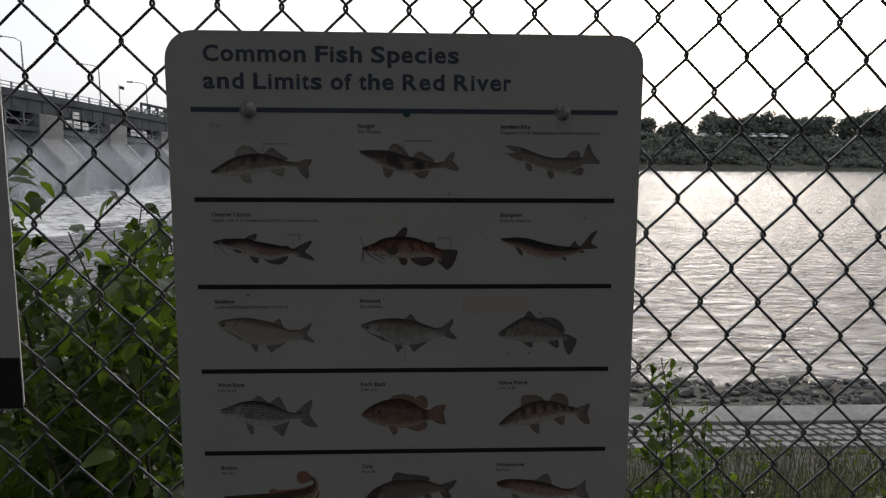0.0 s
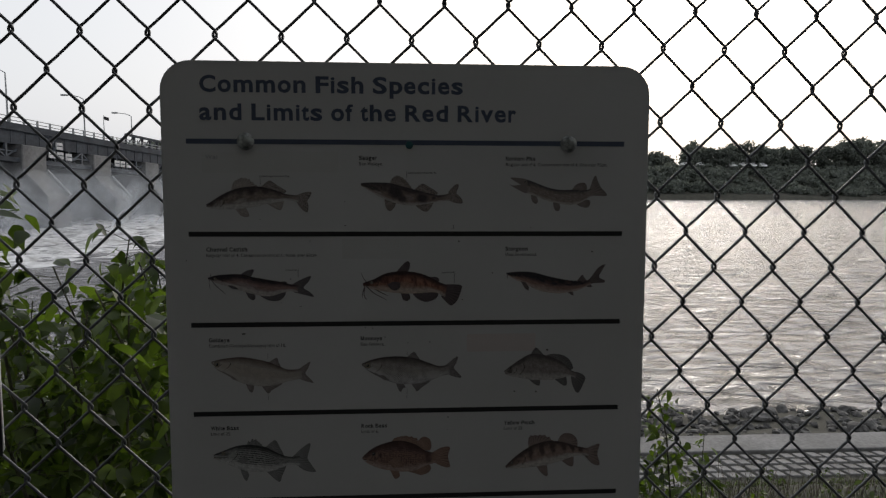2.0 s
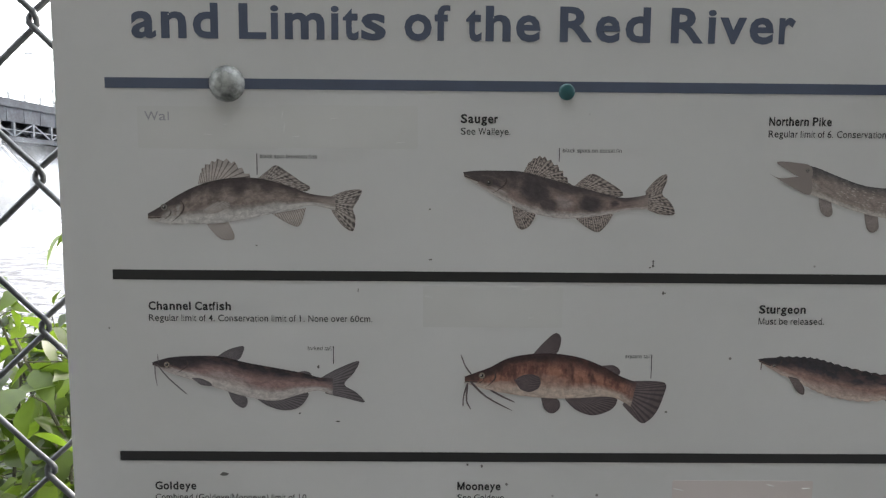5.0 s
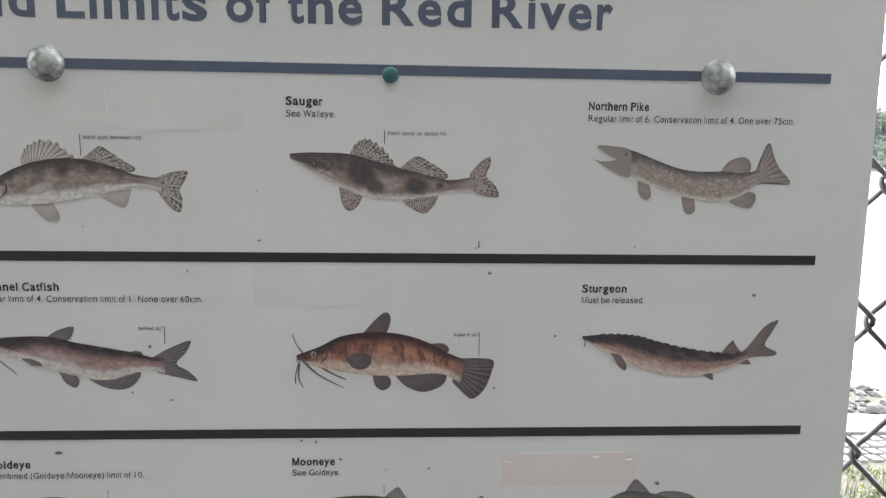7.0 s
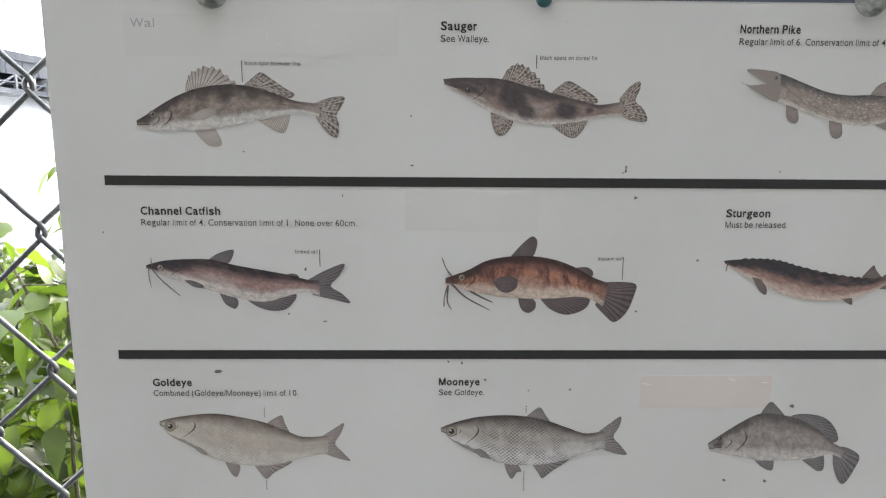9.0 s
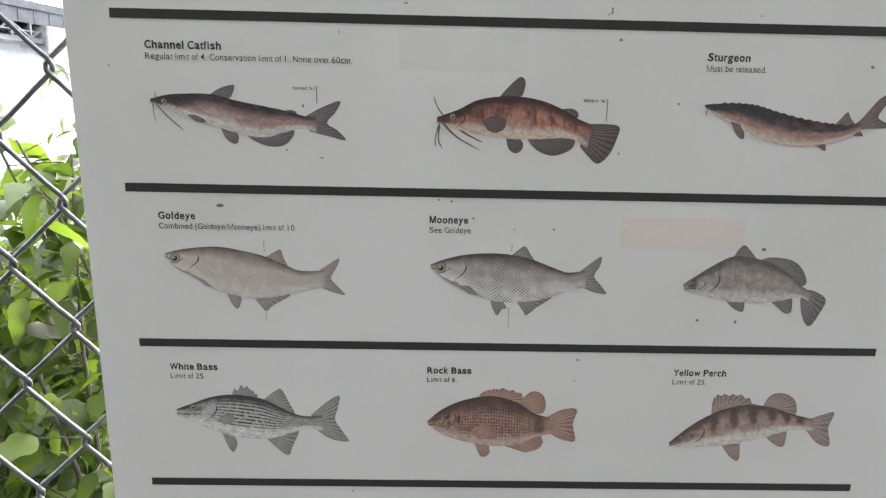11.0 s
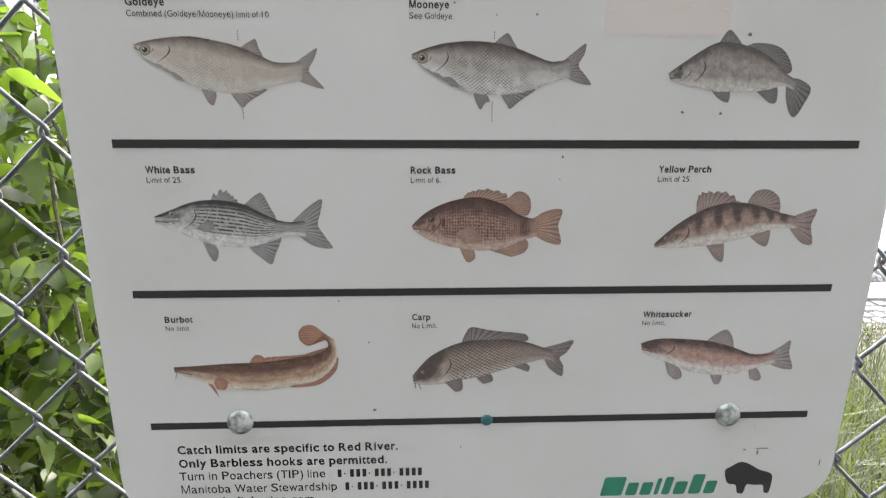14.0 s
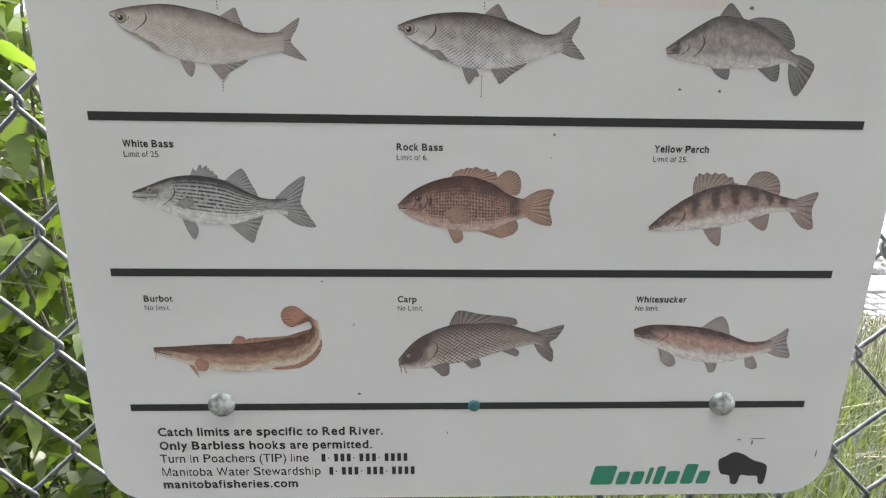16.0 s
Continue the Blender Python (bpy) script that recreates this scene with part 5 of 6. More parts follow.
draw_fish('whitesucker', (182, -522), "-57.7,13.0 -43.2,16.9 -19.9,16.2 -1.0,14.1 18.5,8.9 38.4,1.7 56.2,3.6",
          "-55.9,4.5 -41.2,-2.2 -16.4,-12.6 3.1,-16.4 22.1,-16.6 40.5,-11.6 57.9,-6.6",
          {'tail': "50.2,2.1 61.0,8.6 68.2,13.6 68.8,2.0 73.6,-11.9 63.5,-11.8 53.2,-7.6",
           'dorsal': "-4.6,13.1 5.1,21.0 12.6,24.0 18.2,17.5 21.2,6.4",
           'anal': "35.7,-11.6 42.8,-11.1 48.0,-20.0 44.7,-23.1 38.1,-20.9",
           'pelvic': "2.9,-15.4 13.4,-15.5 12.8,-24.8 8.1,-25.8",
           'pectoral': "-36.4,-3.2 -23.9,-9.5 -20.5,-17.7 -25.9,-20.3 -32.7,-15.0"},
          (-42.6, 10.9, 1.2))

# the neighbouring notice board, white with a black foot
board = group_empty("notice_board", (0, 0, SIGN_Z), "white metal notice board with a black band along its foot", "sign")
board.matrix_basis = LEAN
part("panel", plate(rounded(-1.120, -0.5115, -0.396, 0.060, 0.012), -0.002, 0.0004), ENAMEL, board)
bar(-1119, -512.5, -395, -325, BLACK_INK, board, "black_band", -0.0028)

# ---- unseen overhanging screen behind the walker, added to keep sky light off the sign ----
bm = bmesh.new()
cols = []
for i in range(33):
    a = radians(-8 - 164 * i / 32)
    r = 7.5 + 0.9 * noise.noise(Vector((i * 0.7, 0, 3)))
    over = (1, 1, 1, 0.97, 0.9, 0.8, 0.66, 0.5, 0.36)
    cols.append([bm.verts.new((r * over[j] * 1.5 * math.cos(a), -1.2 + r * over[j] * math.sin(a) + 0.5 * noise.noise(Vector((i * 0.9, j * 0.9, 7))), -0.1 + j * 1.35 + (1.5 * noise.noise(Vector((i * 0.5, 0, 9))) if j == 8 else 0))) for j in range(9)])
for c0, c1 in zip(cols, cols[1:]):
    for j in range(8):
        bm.faces.new((c0[j], c1[j], c1[j + 1], c0[j + 1]))
made = bmesh.ops.extrude_face_region(bm, geom=list(bm.faces))
for v in made["geom"]:
    if isinstance(v, bmesh.types.BMVert):
        v.co.x, v.co.y, v.co.z = v.co.x * 1.15, v.co.y * 1.15 - 0.2, v.co.z + 0.4
bmesh.ops.recalc_face_normals(bm, faces=bm.faces)
SCREEN_COVER = rough_surface("shade_screen_grey", (0.045, 0.048, 0.045), (0.09, 0.095, 0.09), 1.5, 0.9, 0, 0.8, 9, dist=0.1)
tagged(part("shade_screen", bm, SCREEN_COVER), "tall dark grey-green screen, unseen, added behind to shade the sign", "hedge", kind="structure")

# ---- dam bridge ----
BRIDGE = Matrix.Translation((-34.23, 63.75, -0.36)) @ Matrix.Rotation(radians(-5.65), 4, "Z") @ Matrix.Rotation(radians(-2.32), 4, "X")
bridge = group_empty("dam_bridge", (0, 0, 0), "long dark steel road bridge on concrete dam piers", "bridge")
bridge.matrix_basis = BRIDGE
Y0, Y1 = -34, 92
bm = box(bmesh.new(), -9, 0.0, Y0, Y1, 6.15, 6.80)
part("deck", bm, STEEL, bridge)
for x in (-0.3, -8.7):
    bm = box(bmesh.new(), x - 0.15, x + 0.15, Y0, Y1, 4.95, 6.15)
    y = Y0 + 1.0
    while y < Y1:
        box(bm, x - 0.19, x + 0.19, y - 0.05, y + 0.05, 4.95, 6.15)
        y += 2.0
    part("girder", bm, STEEL, bridge)
bm = box(bmesh.new(), -3.4, 0.1, Y0, Y1, 3.35, 3.75)
part("service_walk", bm, STEEL, bridge)
for x in (-0.2, -1.7, -3.2, -5.0, -6.6):
    bm = bmesh.new()
    y = Y0 + 0.5 + 0.31 * x
    k = 0
    while y < Y1 - 3:
        beam(bm, (x, y, 3.75), (x, y, 4.95), 0.22)
        beam(bm, (x, y, 3.75 if k % 2 else 4.95), (x, y + 2.3, 4.95 if k % 2 else 3.75), 0.13)
        y += 2.3
        k += 1
    beam(bm, (x, Y0, 4.3), (x, Y1, 4.3), 0.12)
    # The outermost row is paler than the rows behind it.
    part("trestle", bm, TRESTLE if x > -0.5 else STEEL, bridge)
RAIL = rough_surface("weathered_rail", (0.20, 0.21, 0.21), (0.32, 0.33, 0.33), 0.8, 0.7, 0, 0.2, 8)
bm = bmesh.new()
for z in (7.02, 7.34):
    beam(bm, (-0.1, Y0, z), (-0.1, Y1, z), 0.075)
part("guard_rail", bm, RAIL, bridge)
bm = bmesh.new()
box(bm, -0.19, -0.01, -0.06, 0.06, 6.78, 7.40, 0.01)
post_mesh = part("rail_post", bm, RAIL, bridge)
y = Y0 + 0.5
while y < Y1:
    mesh_part("rail_post", post_mesh.data, bridge, Matrix.Translation((0, y, 0)))
    y += 1.9
bpy.data.objects.remove(post_mesh)
for k in range(8):
    y = -11.5 + 11.5 * k
    side = [(-8.6, -4.0), (-8.6, 4.95), (0.35, 4.95), (0.35, 2.7), (2.55, 0.35), (2.75, -4.0)]
    bm = bmesh.new()
    face = bm.faces.new([bm.verts.new((x, y - 2.2, z)) for x, z in side])
    made = bmesh.ops.extrude_face_region(bm, geom=[face])
    for v in made["geom"]:
        if isinstance(v, bmesh.types.BMVert):
            v.co.y = y + 1.25
    bmesh.ops.recalc_face_normals(bm, faces=bm.faces)
    bmesh.ops.bevel(bm, geom=list(bm.edges), offset=0.08, segments=1, affect="EDGES")
    pier = part("pier", bm, PIER, bridge)
    bm = bmesh.new()
    beam(bm, (0.45, y + 1.1, 2.78), (2.62, y + 1.1, 0.46), 0.2, 0.24)
    part("ledge", bm, RAIL, pier)
bm = box(bmesh.new(), -7.2, -6.6, Y0, Y1, -4.0, 2.6)
part("gate_wall", bm, PIER, bridge)
# Dark panel added to block the bright gaps behind the trestles.
part("dark_backing", box(bmesh.new(), -7.1, -6.7, Y0, Y1, 3.75, 4.55), STEEL, bridge)
for y, z in ((2.0, 4.05), (3.3, 4.05), (4.7, 4.0), (3.2, 4.95), (14.0, 4.0), (15.2, 4.0), (16.6, 4.0), (26, 4.0), (27.5, 4.0)):
    panel = part("hoist_panel", box(bmesh.new(), 0.0, 0.12, y, y + 1.0, z, z + 0.68, 0.02), PANEL_PAINT, bridge)
    part("slot", box(bmesh.new(), 0.121, 0.15, y + 0.12, y + 0.88, z + 0.30, z + 0.40), STEEL, panel)
bm = bmesh.new()
for x in (-0.4, -8.6):
    beam(bm, (x, 17.5, 8.0), (x, 60, 8.0), 0.28)
    for k in range(22):
        y = 17.5 + 2 * k
        beam(bm, (x, y, 6.5), (x, y, 8.0), 0.22)
        if k < 21:
            beam(bm, (x, y, 6.5), (x, y + 2, 8.0), 0.13)
part("truss_span", bm, STEEL, bridge)


def street_lamp(y, top, arm):
    lamp = group_empty("street_lamp", BRIDGE @ Vector((-0.7, y, 6.55)), "tall grey steel lamp post with a curved arm on the bridge", "lamp post", "lamps on the bridge")
    h = top - 6.55
    bm = bmesh.new()
    tube(bm, [(0, 0, 0), (0, 0, h * 0.5), (0, 0, h * 0.94), (-0.5, 0, h), (-arm, 0, h + 0.15)], [0.09, 0.075, 0.055, 0.045, 0.04], 8)
    part("pole", bm, RAIL, lamp)
    part("lantern", box(bmesh.new(), -arm - 0.7, -arm, -0.16, 0.16, h + 0.06, h + 0.24, 0.05), RAIL, lamp)


for y, top in ((-2.45, 11.5), (9.55, 11.1), (19.65, 10.65), (-15.0, 11.6), (34.0, 10.6)):
    street_lamp(y, top, 1.6)
flag = group_empty("flagpole", BRIDGE @ Vector((-0.7, 13.4, 6.55)), "thin flagpole with a small dark flag on the bridge", "flagpole")
bm = bmesh.new()
tube(bm, [(0, 0, 0), (0, 0, 3.1)], [0.06, 0.04], 6)
part("pole", bm, RAIL, flag)
bm = bmesh.new()
cols = [[bm.verts.new((0.05 + 0.075 * i, 0.05 * math.sin(i * 1.3), 3.0 - 0.02 * i - j)) for j in (0, 0.38)] for i in range(8)]
for a, b in zip(cols, cols[1:]):
    bm.faces.new((a[0], b[0], b[1], a[1]))
bmesh.ops.solidify(bm, geom=list(bm.faces), thickness=0.02)
part("flag", bm, plain("flag_cloth", (0.06, 0.055, 0.06), 0.8), flag)

# white water below the gates and the mist drifting over it
def churn_material():
    """Broken water: streaks of froth on grey-brown water."""
    m, n, l, p = material("white_water")
    co = n.new("ShaderNodeTexCoord")
    mp = n.new("ShaderNodeMapping")
    mp.inputs["Scale"].default_value = (0.5, 1.1, 1)
    l.new(co.outputs["Object"], mp.inputs["Vector"])
    a = node(n, "ShaderNodeTexNoise", Scale=0.9, Detail=9.0, Roughness=0.7, Distortion=1.2)
    l.new(mp.outputs[0], a.inputs["Vector"])
    l.new(ramp(n, l, a.outputs["Fac"], [(0.36, (0.22, 0.215, 0.21)), (0.5, (0.5, 0.5, 0.5)), (0.64, (0.82, 0.82, 0.82))]), p.inputs["Base Color"])
    p.inputs["Roughness"].default_value = 0.5
    b = node(n, "ShaderNodeBump", Strength=0.8, Distance=0.3)
    l.new(a.outputs["Fac"], b.inputs["Height"])
    l.new(b.outputs["Normal"], p.inputs["Normal"])
    return m


def mist_material():
    """Hanging droplets: mostly clear, denser in clouds and towards the water."""
    m, n, l, p = material("mist")
    co = n.new("ShaderNodeTexCoord")
    a = node(n, "ShaderNodeTexNoise", Scale=0.22, Detail=6.0, Roughness=0.6, Distortion=0.6)
    l.new(co.outputs["Object"], a.inputs["Vector"])
    sep = n.new("ShaderNodeSeparateXYZ")
    l.new(co.outputs["Generated"], sep.inputs[0])
    thick = mixed(n, l, 1.0, ramp(n, l, a.outputs["Fac"], [(0.40, (0.08,) * 3), (0.66, (1, 1, 1))]), ramp(n, l, sep.outputs["Z"], [(0.0, (0.38,) * 3), (0.3, (0.27,) * 3), (0.65, (0.15,) * 3), (1.0, (0, 0, 0))]), "MULTIPLY")
    ends = ramp(n, l, sep.outputs["Y"], [(0.0, (0, 0, 0)), (0.12, (1, 1, 1)), (0.88, (1, 1, 1)), (1.0, (0, 0, 0))])
    thick = mixed(n, l, 1.0, thick, ends, "MULTIPLY")
    p.inputs["Base Color"].default_value = (0.80, 0.84, 0.89, 1)
    p.inputs["Roughness"].default_value = 1.0
    back = n.new("ShaderNodeBsdfTranslucent")
    back.inputs["Color"].default_value = (0.80, 0.84, 0.89, 1)
    both = n.new("ShaderNodeMixShader")
    l.new(p.outputs[0], both.inputs[1])
    l.new(back.outputs[0], both.inputs[2])
    clear = n.new("ShaderNodeBsdfTransparent")
    mx = n.new("ShaderNodeMixShader")
    l.new(thick, mx.inputs[0])
    l.new(clear.outputs[0], mx.inputs[1])
    l.new(both.outputs[0], mx.inputs[2])
    l.new(mx.outputs[0], n["Material Output"].inputs["Surface"])
    return m


FLAT = Matrix.Translation((-34.23, 63.75, 0)) @ Matrix.Rotation(radians(-5.65), 4, "Z")
bm = bmesh.new()
grid = []
for i in range(56):
    x = -6.3 + 0.6 * i
    grid.append([])
    for j in range(150):
        y = -34 + 0.65 * j
        edge = min(1.0, (26.5 - x) / 10, (y + 34) / 8, (63 - y) / 8)
        z = 0.05 + 0.32 * edge * (noise.noise(Vector((x * 0.7, y * 0.9, 0))) + 0.5 * noise.noise(Vector((x * 1.7, y * 2.1, 5)))) - 0.28 * (1 - edge)
        grid[-1].append(bm.verts.new(FLAT @ Vector((x, y, WATER_Z + z))))
for a, b in zip(grid, grid[1:]):
    for j in range(149):
        bm.faces.new((a[j], b[j], b[j + 1], a[j + 1]))
tagged(part("white_water", bm, churn_material(), smooth=True), "churning white water below the dam gates", "rapids", kind="stuff")
bm = bmesh.new()
for k, x in enumerate((0.6, 1.8, 3.2, 4.8, 6.8, 9.5)):
    cols = []
    for i in range(50):
        y = -26 + 1.5 * i
        high = 6.6 - 0.4 * k + 1.4 * noise.noise(Vector((y * 0.12, k * 3.0, 0)))
        cols.append([bm.verts.new(FLAT @ Vector((x + 0.9 * noise.noise(Vector((y * 0.2, j * 0.5, k * 5))) + 0.12 * j, y, WATER_Z - 0.1 + high * j / 6))) for j in range(7)])
    for a, b in zip(cols, cols[1:]):
        for j in range(6):
            bm.faces.new((a[j], b[j], b[j + 1], a[j + 1]))
tagged(part("mist", bm, mist_material(), smooth=True), "white mist drifting off the dam", "mist", kind="stuff")

# ---- far bank ----
def far_woods():
    """Trees made of many small leaf sprays gathered in uneven boughs."""
    r = np.random.RandomState(4)
    quads = []
    # heights of the crowns along the bank, with two gaps
    sky_x = [-120, 40, 60, 66, 68, 71, 73, 75, 77, 80, 84, 87, 90, 95, 98, 101, 105, 108, 113, 118, 125, 129, 134, 140, 300]
    sky_h = [6.5, 6.0, 5.5, 4.8, 1.8, 2.0, 4.9, 2.2, 2.4, 6.6, 7.4, 5.6, 5.4, 6.4, 8.0, 7.6, 6.4, 5.6, 6.0, 6.2, 6.4, 8.2, 8.8, 8.0, 7.0]
    for k in range(600):
        low = k >= 190
        x = -120 + 2.0 * k + r.uniform(-1.5, 1.5) if not low else r.uniform(30, 150)
        y = 188.5 + r.uniform(0, 9) if not low else r.uniform(169, 186)
        if not low:
            tall = np.interp(x * 189 / (y + 1), sky_x, sky_h) * r.uniform(0.88, 1.03)
        else:
            tall = ((2.5 if x * 187 / (y + 1) < 92 else 1.0) + r.uniform(-0.6, 0.5)) * (0.45 if y > 181 else 1.0)
        g = ground_height(y) - 0.2
        wide = (2.0 if low else min(3.0, 0.45 * tall)) * r.uniform(0.8, 1.2)
        for c in range(9 if low else 26):
            h = r.uniform(0.0, 0.92)
            a, out = r.uniform(0, math.tau), wide * math.sin(math.pi * (0.2 + 0.75 * h)) * r.uniform(0.1, 1.0)
            heart = np.array((x + out * math.cos(a), y + out * math.sin(a), g + tall * h))
            n = 24 if low else 46
            at = heart + r.normal(0, 1, (n, 3)) * np.array((0.62, 0.62, 0.5)) * (0.8 if low else 1.0)
            u = r.normal(0, 1, (n, 3))
            u /= np.linalg.norm(u, axis=1)[:, None]
            v = np.cross(u, r.normal(0, 1, (n, 3)))
            v /= np.linalg.norm(v, axis=1)[:, None]
            sz = r.uniform(0.25, 0.6, (n, 1)) * (1.3 if low else 1.0)
            quads.append(np.stack([at - u * sz, at - v * sz * 0.6, at + u * sz, at + v * sz * 0.6], 1))
    verts = np.concatenate(quads).reshape(-1, 3)
    faces = np.arange(len(verts)).reshape(-1, 4)
    me = bpy.data.meshes.new("far_woods")
    me.from_pydata(verts.tolist(), [], faces.tolist())
    me.materials.append(HAZED_WOODS)
    tagged(new("far_woods", me), "dark line of broadleaf trees along the far bank", "trees", kind="stuff")


far_woods()


def far_car(x, y):
    car = group_empty("parked_car", (x, y, ground_height(y) + 0.1), "pale car parked on the far bank", "car", "cars on the far bank")
    car.rotation_euler.z = radians(90)          # parked nose to the river
    bm = box(bmesh.new(), -1.9, 1.9, -0.8, 0.8, 0.35, 0.85, 0.12)
    box(bm, -1.0, 1.3, -0.72, 0.72, 0.8, 1.35, 0.2)
    part("body", bm, WHITE_PAINT, car)
    part("window", box(bmesh.new(), -0.8, 1.1, -0.76, -0.70, 0.92, 1.22), DARK_GLASS, car)
    part("windscreen", box(bmesh.new(), -1.04, -0.96, -0.6, 0.6, 0.95, 1.22), DARK_GLASS, car)
    for wx in (-1.2, 1.2):
        bm = bmesh.new()
        bmesh.ops.create_cone(bm, cap_ends=True, segments=12, radius1=0.32, radius2=0.32, depth=0.2, matrix=pose(wx, -0.75, 0.32, 90))
        part("wheel", bm, DARK_GLASS, car)


for x in (80.9, 85.2, 94.9, 97.8, 100.7, 103.7):
    far_car(x, 186.6)

# ---- riprap and paving at the water's edge ----
rng = random.Random(11)
rock_meshes = []
for k in range(4):
    bm = bmesh.new()
    bmesh.ops.create_icosphere(bm, subdivisions=2, radius=0.5)
    for v in bm.verts:
        v.co *= 1 + 0.5 * noise.noise(v.co * 2.2 + Vector((k * 7, 0, 0)))
        v.co.z *= 0.62
    ob = part("rock", bm, STONE)
    rock_meshes.append(ob.data)
    bpy.data.objects.remove(ob)
for k in range(298):
    x, y = rng.uniform(1.2, 9.2), 8.78 + 2.8 * rng.random() ** 0.8
    s = rng.uniform(0.08, 0.24) if rng.random() < 0.93 else rng.uniform(0.26, 0.40)
    z = max(ground_height(y), WATER_Z - 0.1) + s * 0.12
    ob = mesh_part("rock", rng.choice(rock_meshes), ground, Matrix.LocRotScale((x, y, z), Euler((rng.uniform(-0.4, 0.4), rng.uniform(-0.4, 0.4), rng.uniform(0, 6))), (s, s * rng.uniform(0.7, 1.1), s)))
bm = box(bmesh.new(), -0.068, 0.068, -0.094, 0.094, -0.12, 0.0, 0.012)
ob = part("paving_block", bm, BLOCK)
block_mesh = ob.data
bpy.data.objects.remove(ob)
for k, (x, y, size) in enumerate(((2.02, 3.8, 0.36), (2.06, 3.35, 0.24))):
    pale = mesh_part("boulder", rock_meshes[k].copy(), None, Matrix.LocRotScale((x, y, ground_height(y) + size * 0.2), Euler((0.2, 0.1, 1.3 * k)), (size, size * 0.8, size)))
    pale.data.materials.clear()
    pale.data.materials.append(CONCRETE)
    tagged(pale, "pale grey boulder lying in the bank grass", "boulder", "boulders on the bank")
pavement = bpy.data.objects["pavement"]
slope = math.atan2(2.42 - 2.22, 1.5)
for row in range(4):
    for k in range(52):
        x, y = 0.9 + 0.197 * k + rng.uniform(-0.01, 0.01), 7.12 + 0.265 * row
        m = Matrix.Translation((x, y, ground_height(y) + 0.035 + rng.uniform(-0.008, 0.008))) @ Matrix.Rotation(-slope, 4, "X") @ Matrix.Rotation(rng.uniform(-0.03, 0.03), 4, "Z")
        mesh_part("paving_block", block_mesh, pavement, m)

# ---- plants by the fence ----
def leaf_mesh(name, length, width, mat, fold=0.18, droop=0.25):
    bm = bmesh.new()
    mid, lft, rgt = [], [], []
    shape = [(0, 0.04), (0.10, 0.52), (0.24, 0.94), (0.36, 1.0), (0.46, 0.76), (0.60, 0.72), (0.78, 0.30), (1.0, 0.0)]
    for t, w in shape:
        z = -droop * length * t * t
        mid.append(bm.verts.new((0, t * length, z)))
        lft.append(bm.verts.new((-w * width / 2, t * length - 0.04 * length * w, z + fold * width * w / 2)))
        rgt.append(bm.verts.new((w * width / 2, t * length - 0.04 * length * w, z + fold * width * w / 2)))
    for i in range(7):
        bm.faces.new((mid[i], mid[i + 1], lft[i + 1], lft[i]))
        bm.faces.new((rgt[i], rgt[i + 1], mid[i + 1], mid[i]))
    bmesh.ops.remove_doubles(bm, verts=bm.verts, dist=0.0004)
    me = bpy.data.meshes.new(name)
    bm.to_mesh(me)
    bm.free()
    me.materials.append(mat)
    me.polygons.foreach_set("use_smooth", [True] * len(me.polygons))
    return me


LEAVES = [leaf_mesh("leaf", 0.098, 0.052, LEAF), leaf_mesh("leaf", 0.080, 0.047, LEAF, 0.3, 0.1), leaf_mesh("leaf", 0.115, 0.055, LEAF, 0.1, 0.45)]


def leaf_pose(rng, at, size=1.0):
    m = Matrix.Translation(at) @ Matrix.Rotation(rng.uniform(0, math.tau), 4, "Z") @ Matrix.Rotation(radians(rng.gauss(-22, 26)), 4, "X") @ Matrix.Rotation(radians(rng.gauss(0, 28)), 4, "Y")
    s = size * rng.uniform(0.6, 1.15)
    return m @ Matrix.Diagonal((s, s, s, 1))


def join_leaves(name, parent, poses, mats_mesh, mat):
    verts, faces = [], []
    src = []
    for me in mats_mesh:
        src.append((np.array([tuple(v.co) for v in me.vertices]), [tuple(p.vertices) for p in me.polygons]))
    for i, m in enumerate(poses):
        co, fs = src[i % len(src)]
        M = np.array(m)
        base = len(verts)
        verts.extend(map(tuple, co @ M[:3, :3].T + M[:3, 3]))
        faces.extend(tuple(v + base for v in f) for f in fs)
    me = bpy.data.meshes.new(name)
    me.from_pydata(verts, [], faces)
    me.materials.append(mat)
    me.polygons.foreach_set("use_smooth", [True] * len(me.polygons))
    ob = mesh_part(name, me, parent)
    ob["kind"] = "stuff"
    return ob


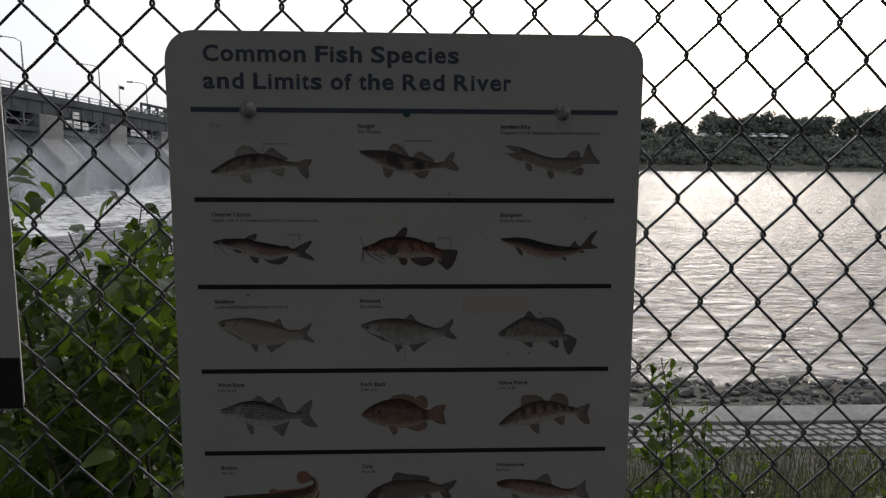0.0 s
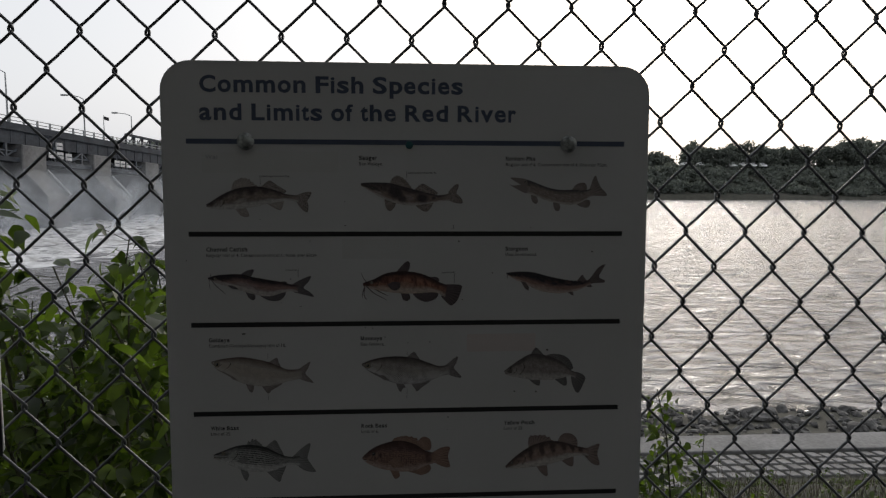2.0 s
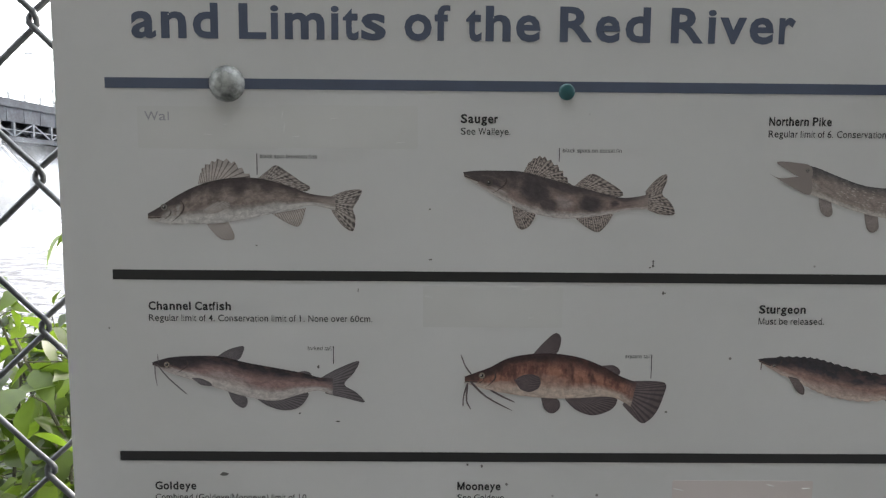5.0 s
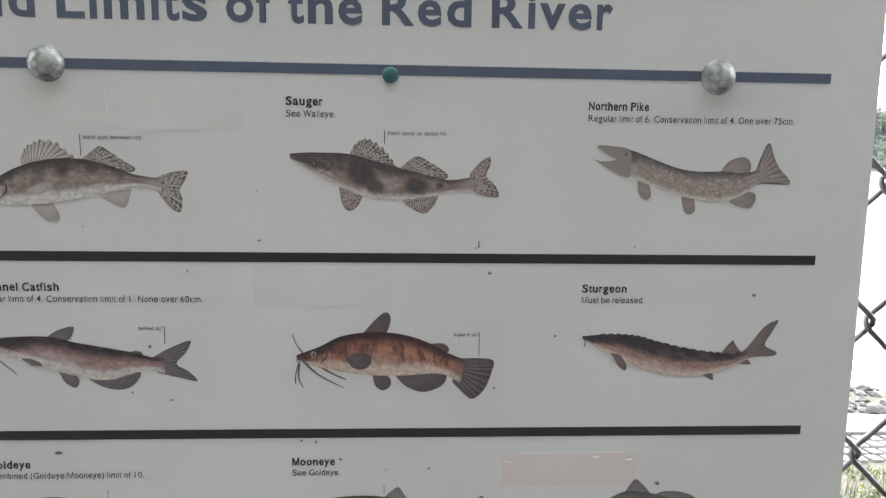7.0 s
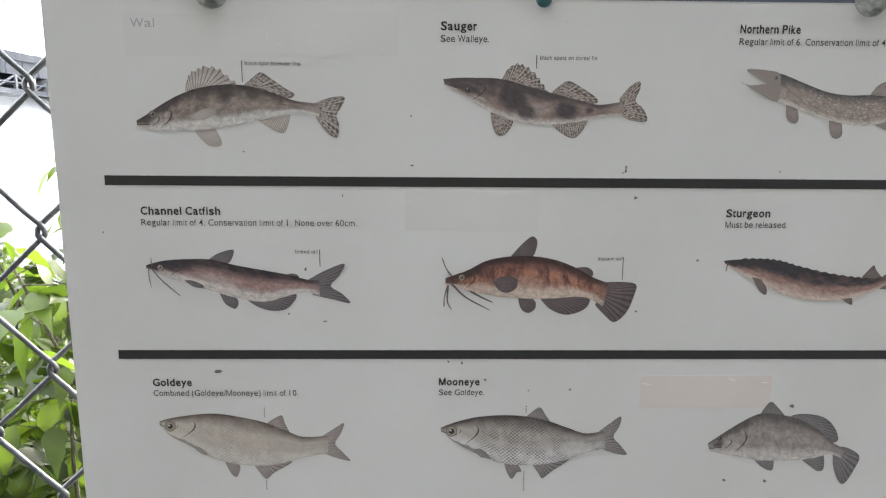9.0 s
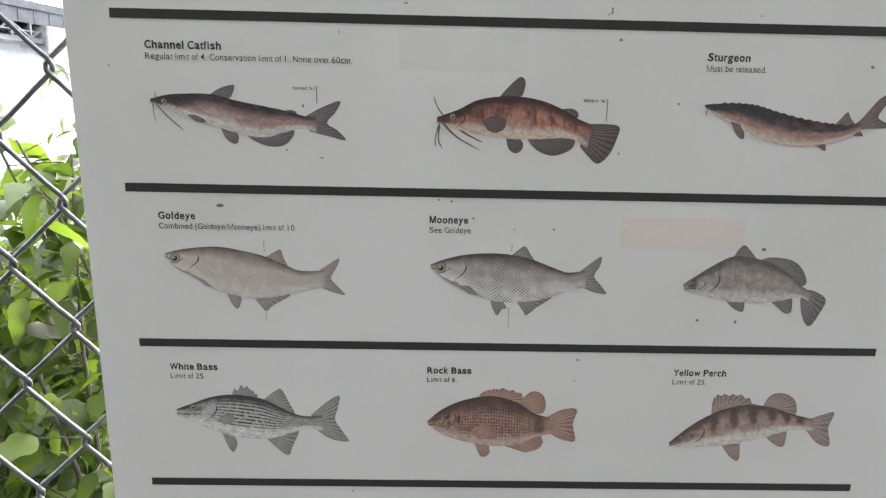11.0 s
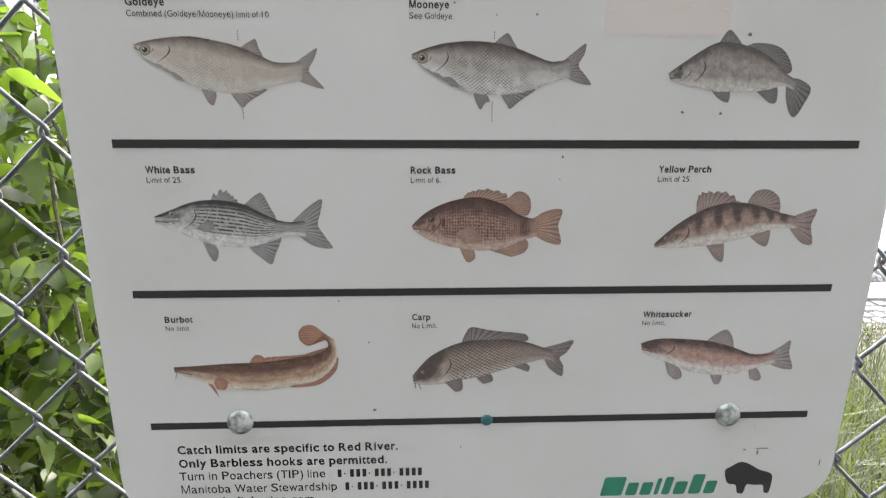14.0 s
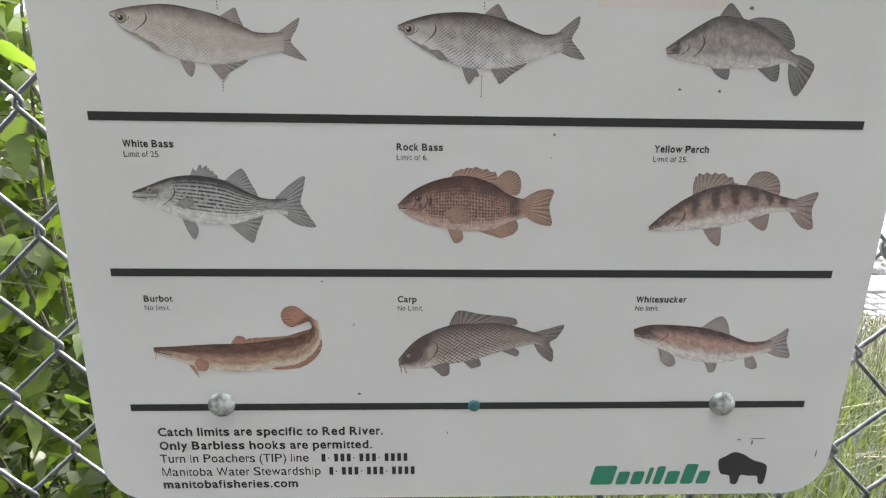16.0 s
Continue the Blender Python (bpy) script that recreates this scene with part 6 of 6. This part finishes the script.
def shrub(stems, seed, label, singles, per_metre=33, size=1.0, low=0.25, name="shrub"):
    """Stems (x, y, top z) from the ground, with twigs and leaves along their upper part."""
    rng = random.Random(seed)
    x0, y0 = stems[0][0], stems[0][1]
    bush = group_empty(name, (x0, y0, ground_height(y0)), label, "shrub" if name == "shrub" else "plant")
    near, rest = [], []
    for x, y, top in stems:
        g = ground_height(y) - 0.03
        a = rng.uniform(0, math.tau)
        lean = rng.uniform(0.05, 0.22) * (top - g)
        pts = []
        for k in range(7):
            t = k / 6
            pts.append(Vector((x + lean * math.cos(a) * (t * t - 1) + rng.uniform(-0.012, 0.012), y + lean * math.sin(a) * (t * t - 1) * 0.6 + rng.uniform(-0.012, 0.012), g + (top - g) * t)))
        bm = bmesh.new()
        thick = 0.0045 + 0.004 * (top - g) * size
        tube(bm, [p - bush.location for p in pts], [thick * (1 - 0.8 * k / 6) for k in range(7)], 6)
        count = int((top - g) * per_metre)
        for k in range(count):
            t = low + (1 - low) * (k + rng.random()) / count
            i = min(5, int(t * 6))
            at = pts[i].lerp(pts[i + 1], t * 6 - i)
            reach = rng.uniform(0.03, 0.15) * (1.1 - 0.55 * t) * (0.4 + 0.6 * size)
            b = rng.uniform(0, math.tau)
            tip = at + Vector((reach * math.cos(b), reach * math.sin(b), reach * rng.uniform(0.0, 0.6)))
            if tip.y < 0.05:
                tip.y = 0.05 + rng.uniform(0, 0.04)
            beam(bm, at - bush.location, tip - bush.location, 0.0013)
            for j in range(3):
                m = leaf_pose(rng, tip - bush.location, size)
                if j:
                    m = Matrix.Translation(m.translation + Vector((rng.uniform(-0.035, 0.035), rng.uniform(-0.01, 0.035), rng.uniform(-0.05, 0.015)))) @ m.to_3x3().to_4x4()
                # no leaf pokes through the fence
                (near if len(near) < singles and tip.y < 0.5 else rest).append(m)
        part("stem", bm, BARK, bush)
    for k, m in enumerate(near):
        mesh_part("leaf", LEAVES[k % 3], bush, m)
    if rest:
        join_leaves("leaves", bush, rest, LEAVES, DIM_LEAF_MASS)
    return bush


rng = random.Random(21)


def bush_top(s):
    return -0.11 if s < -0.60 else -0.13 if s < -0.52 else -0.155 if s < -0.45 else -0.10


stems = [(-1.13, 0.78, 1.44), (-0.64, 0.72, 1.37), (-0.69, 0.82, 1.30), (-0.58, 0.70, 1.33)]
for k in range(46):
    s, d = rng.uniform(-0.72, -0.33), rng.uniform(1.12, 2.9)
    x, y = s * d, d - 0.9
    stems.append((x, y, 1.5 + d * bush_top(s) - rng.uniform(0.0, 0.30)))
for k, part_of in enumerate((stems[:16], stems[16:31], stems[31:])):
    shrub(part_of, 30 + k, "leafy green maple shrub growing against the fence", 160, 54, 0.56)
shrub([(-0.78, 0.42, 1.50), (-0.69, 0.5, 1.33), (-0.60, 0.4, 1.26), (-0.66, 0.36, 1.10), (-0.52, 0.42, 1.2)], 37, "young maple shoot with broad pale green leaves", 110, 40, 0.6, 0.3)
shrub([(0.84, 1.25, 0.82), (0.87, 1.3, 0.62)], 41, "thin sapling with pale green leaves behind the fence", 60, 36, 0.5, 0.5, "sapling")
shrub([(1.12, 1.5, 0.56), (1.16, 1.45, 0.4), (1.05, 1.62, 0.42)], 42, "bushy green weed behind the fence", 40, 30, 0.5, 0.3, "weed")
shrub([(0.62, 1.1, 0.28), (0.70, 1.0, 0.2), (0.55, 1.3, 0.25)], 43, "low green weed behind the fence", 30, 26, 0.48, 0.3, "weed")
for k in range(58):
    x, y = rng.uniform(0.4, 4.6), 1.2 + 4.2 * rng.random() ** 1.3
    if x / (y + 0.9) > 0.8:
        continue
    g = ground_height(y)
    cap = min(0.55, max(0.14, 0.95 * (1.04 - 0.47 * y - g)))
    shrub([(x + rng.uniform(-0.12, 0.12), y + rng.uniform(-0.12, 0.12), g + cap * rng.uniform(0.6, 1.15)) for _ in range(3)], 50 + k, "green weed on the grassy bank", 0, 22, 0.42, 0.2, "weed")


def grass():
    r = np.random.RandomState(8)
    n = 95000
    y = 0.14 + 6.5 * r.rand(n) ** 1.6
    x = -6.0 + 14.0 * r.rand(n)
    n = len(x)
    g = np.array([ground_height(v) for v in y]) - 0.04
    cap = np.clip(0.7 * (1.04 - 0.47 * y - g), 0.09, 0.42)          # shorter down the bank
    h = cap * r.uniform(0.35, 1.15, n)
    a, lean, w = r.uniform(0, 6.283, n), r.uniform(0.1, 0.95, n) * h, r.uniform(0.0018, 0.004, n)
    dx, dy = np.cos(a), np.sin(a)
    lean_y = np.where(y < 0.5, np.abs(dy), dy)
    verts = np.zeros((n, 5, 3))
    for i, (t, ww) in enumerate(((0, 1), (0, -1), (0.55, 0.8), (0.55, -0.8), (1.0, 0))):
        verts[:, i, 0] = x + lean * t * t * dx - ww * w * dy
        verts[:, i, 1] = y + lean * t * t * lean_y + ww * w * dx
        verts[:, i, 2] = g + h * t * (1 - 0.15 * t)
    base = np.arange(n)[:, None] * 5
    quads = (base + [0, 1, 3, 2]).tolist()
    tris = (base + [2, 3, 4]).tolist()
    me = bpy.data.meshes.new("grass")
    me.from_pydata(verts.reshape(-1, 3).tolist(), [], quads + tris)
    me.materials.append(GRASS)
    tagged(new("grass", me), "long uncut green grass on the bank", "grass", kind="stuff")


grass()


def dry_stalks():
    r = np.random.RandomState(17)
    n = 750
    y = 1.7 + 3.6 * r.rand(n) ** 1.2
    x = r.uniform(0.2, 0.8, n) * (y + 1.1)
    g = np.array([ground_height(v) for v in y]) - 0.03
    h = np.clip(1.0 * (1.04 - 0.47 * y - g), 0.12, 0.62) * r.uniform(0.5, 1.2, n)
    lean = r.normal(0, 0.18, (n, 2)) * h[:, None]
    w = r.uniform(0.0015, 0.003, n)
    verts = np.zeros((n, 6, 3))
    for i in range(3):
        a = i * math.tau / 3
        verts[:, i] = np.stack([x + w * math.cos(a), y + w * math.sin(a), g], 1)
        verts[:, 3 + i] = np.stack([x + lean[:, 0] + 0.5 * w * math.cos(a), y + lean[:, 1] + 0.5 * w * math.sin(a), g + h], 1)
    base = np.arange(n)[:, None] * 6
    quads = sum([(base + q).tolist() for q in ([0, 1, 4, 3], [1, 2, 5, 4], [2, 0, 3, 5])], [])
    me = bpy.data.meshes.new("dry_stalks")
    me.from_pydata(verts.reshape(-1, 3).tolist(), [], quads)
    me.materials.append(plain("dry_stalk", (0.075, 0.06, 0.043), 0.9, scale=3))
    tagged(new("dry_stalks", me), "thin brown dry weed stalks on the bank", "dry weeds", kind="stuff")


dry_stalks()
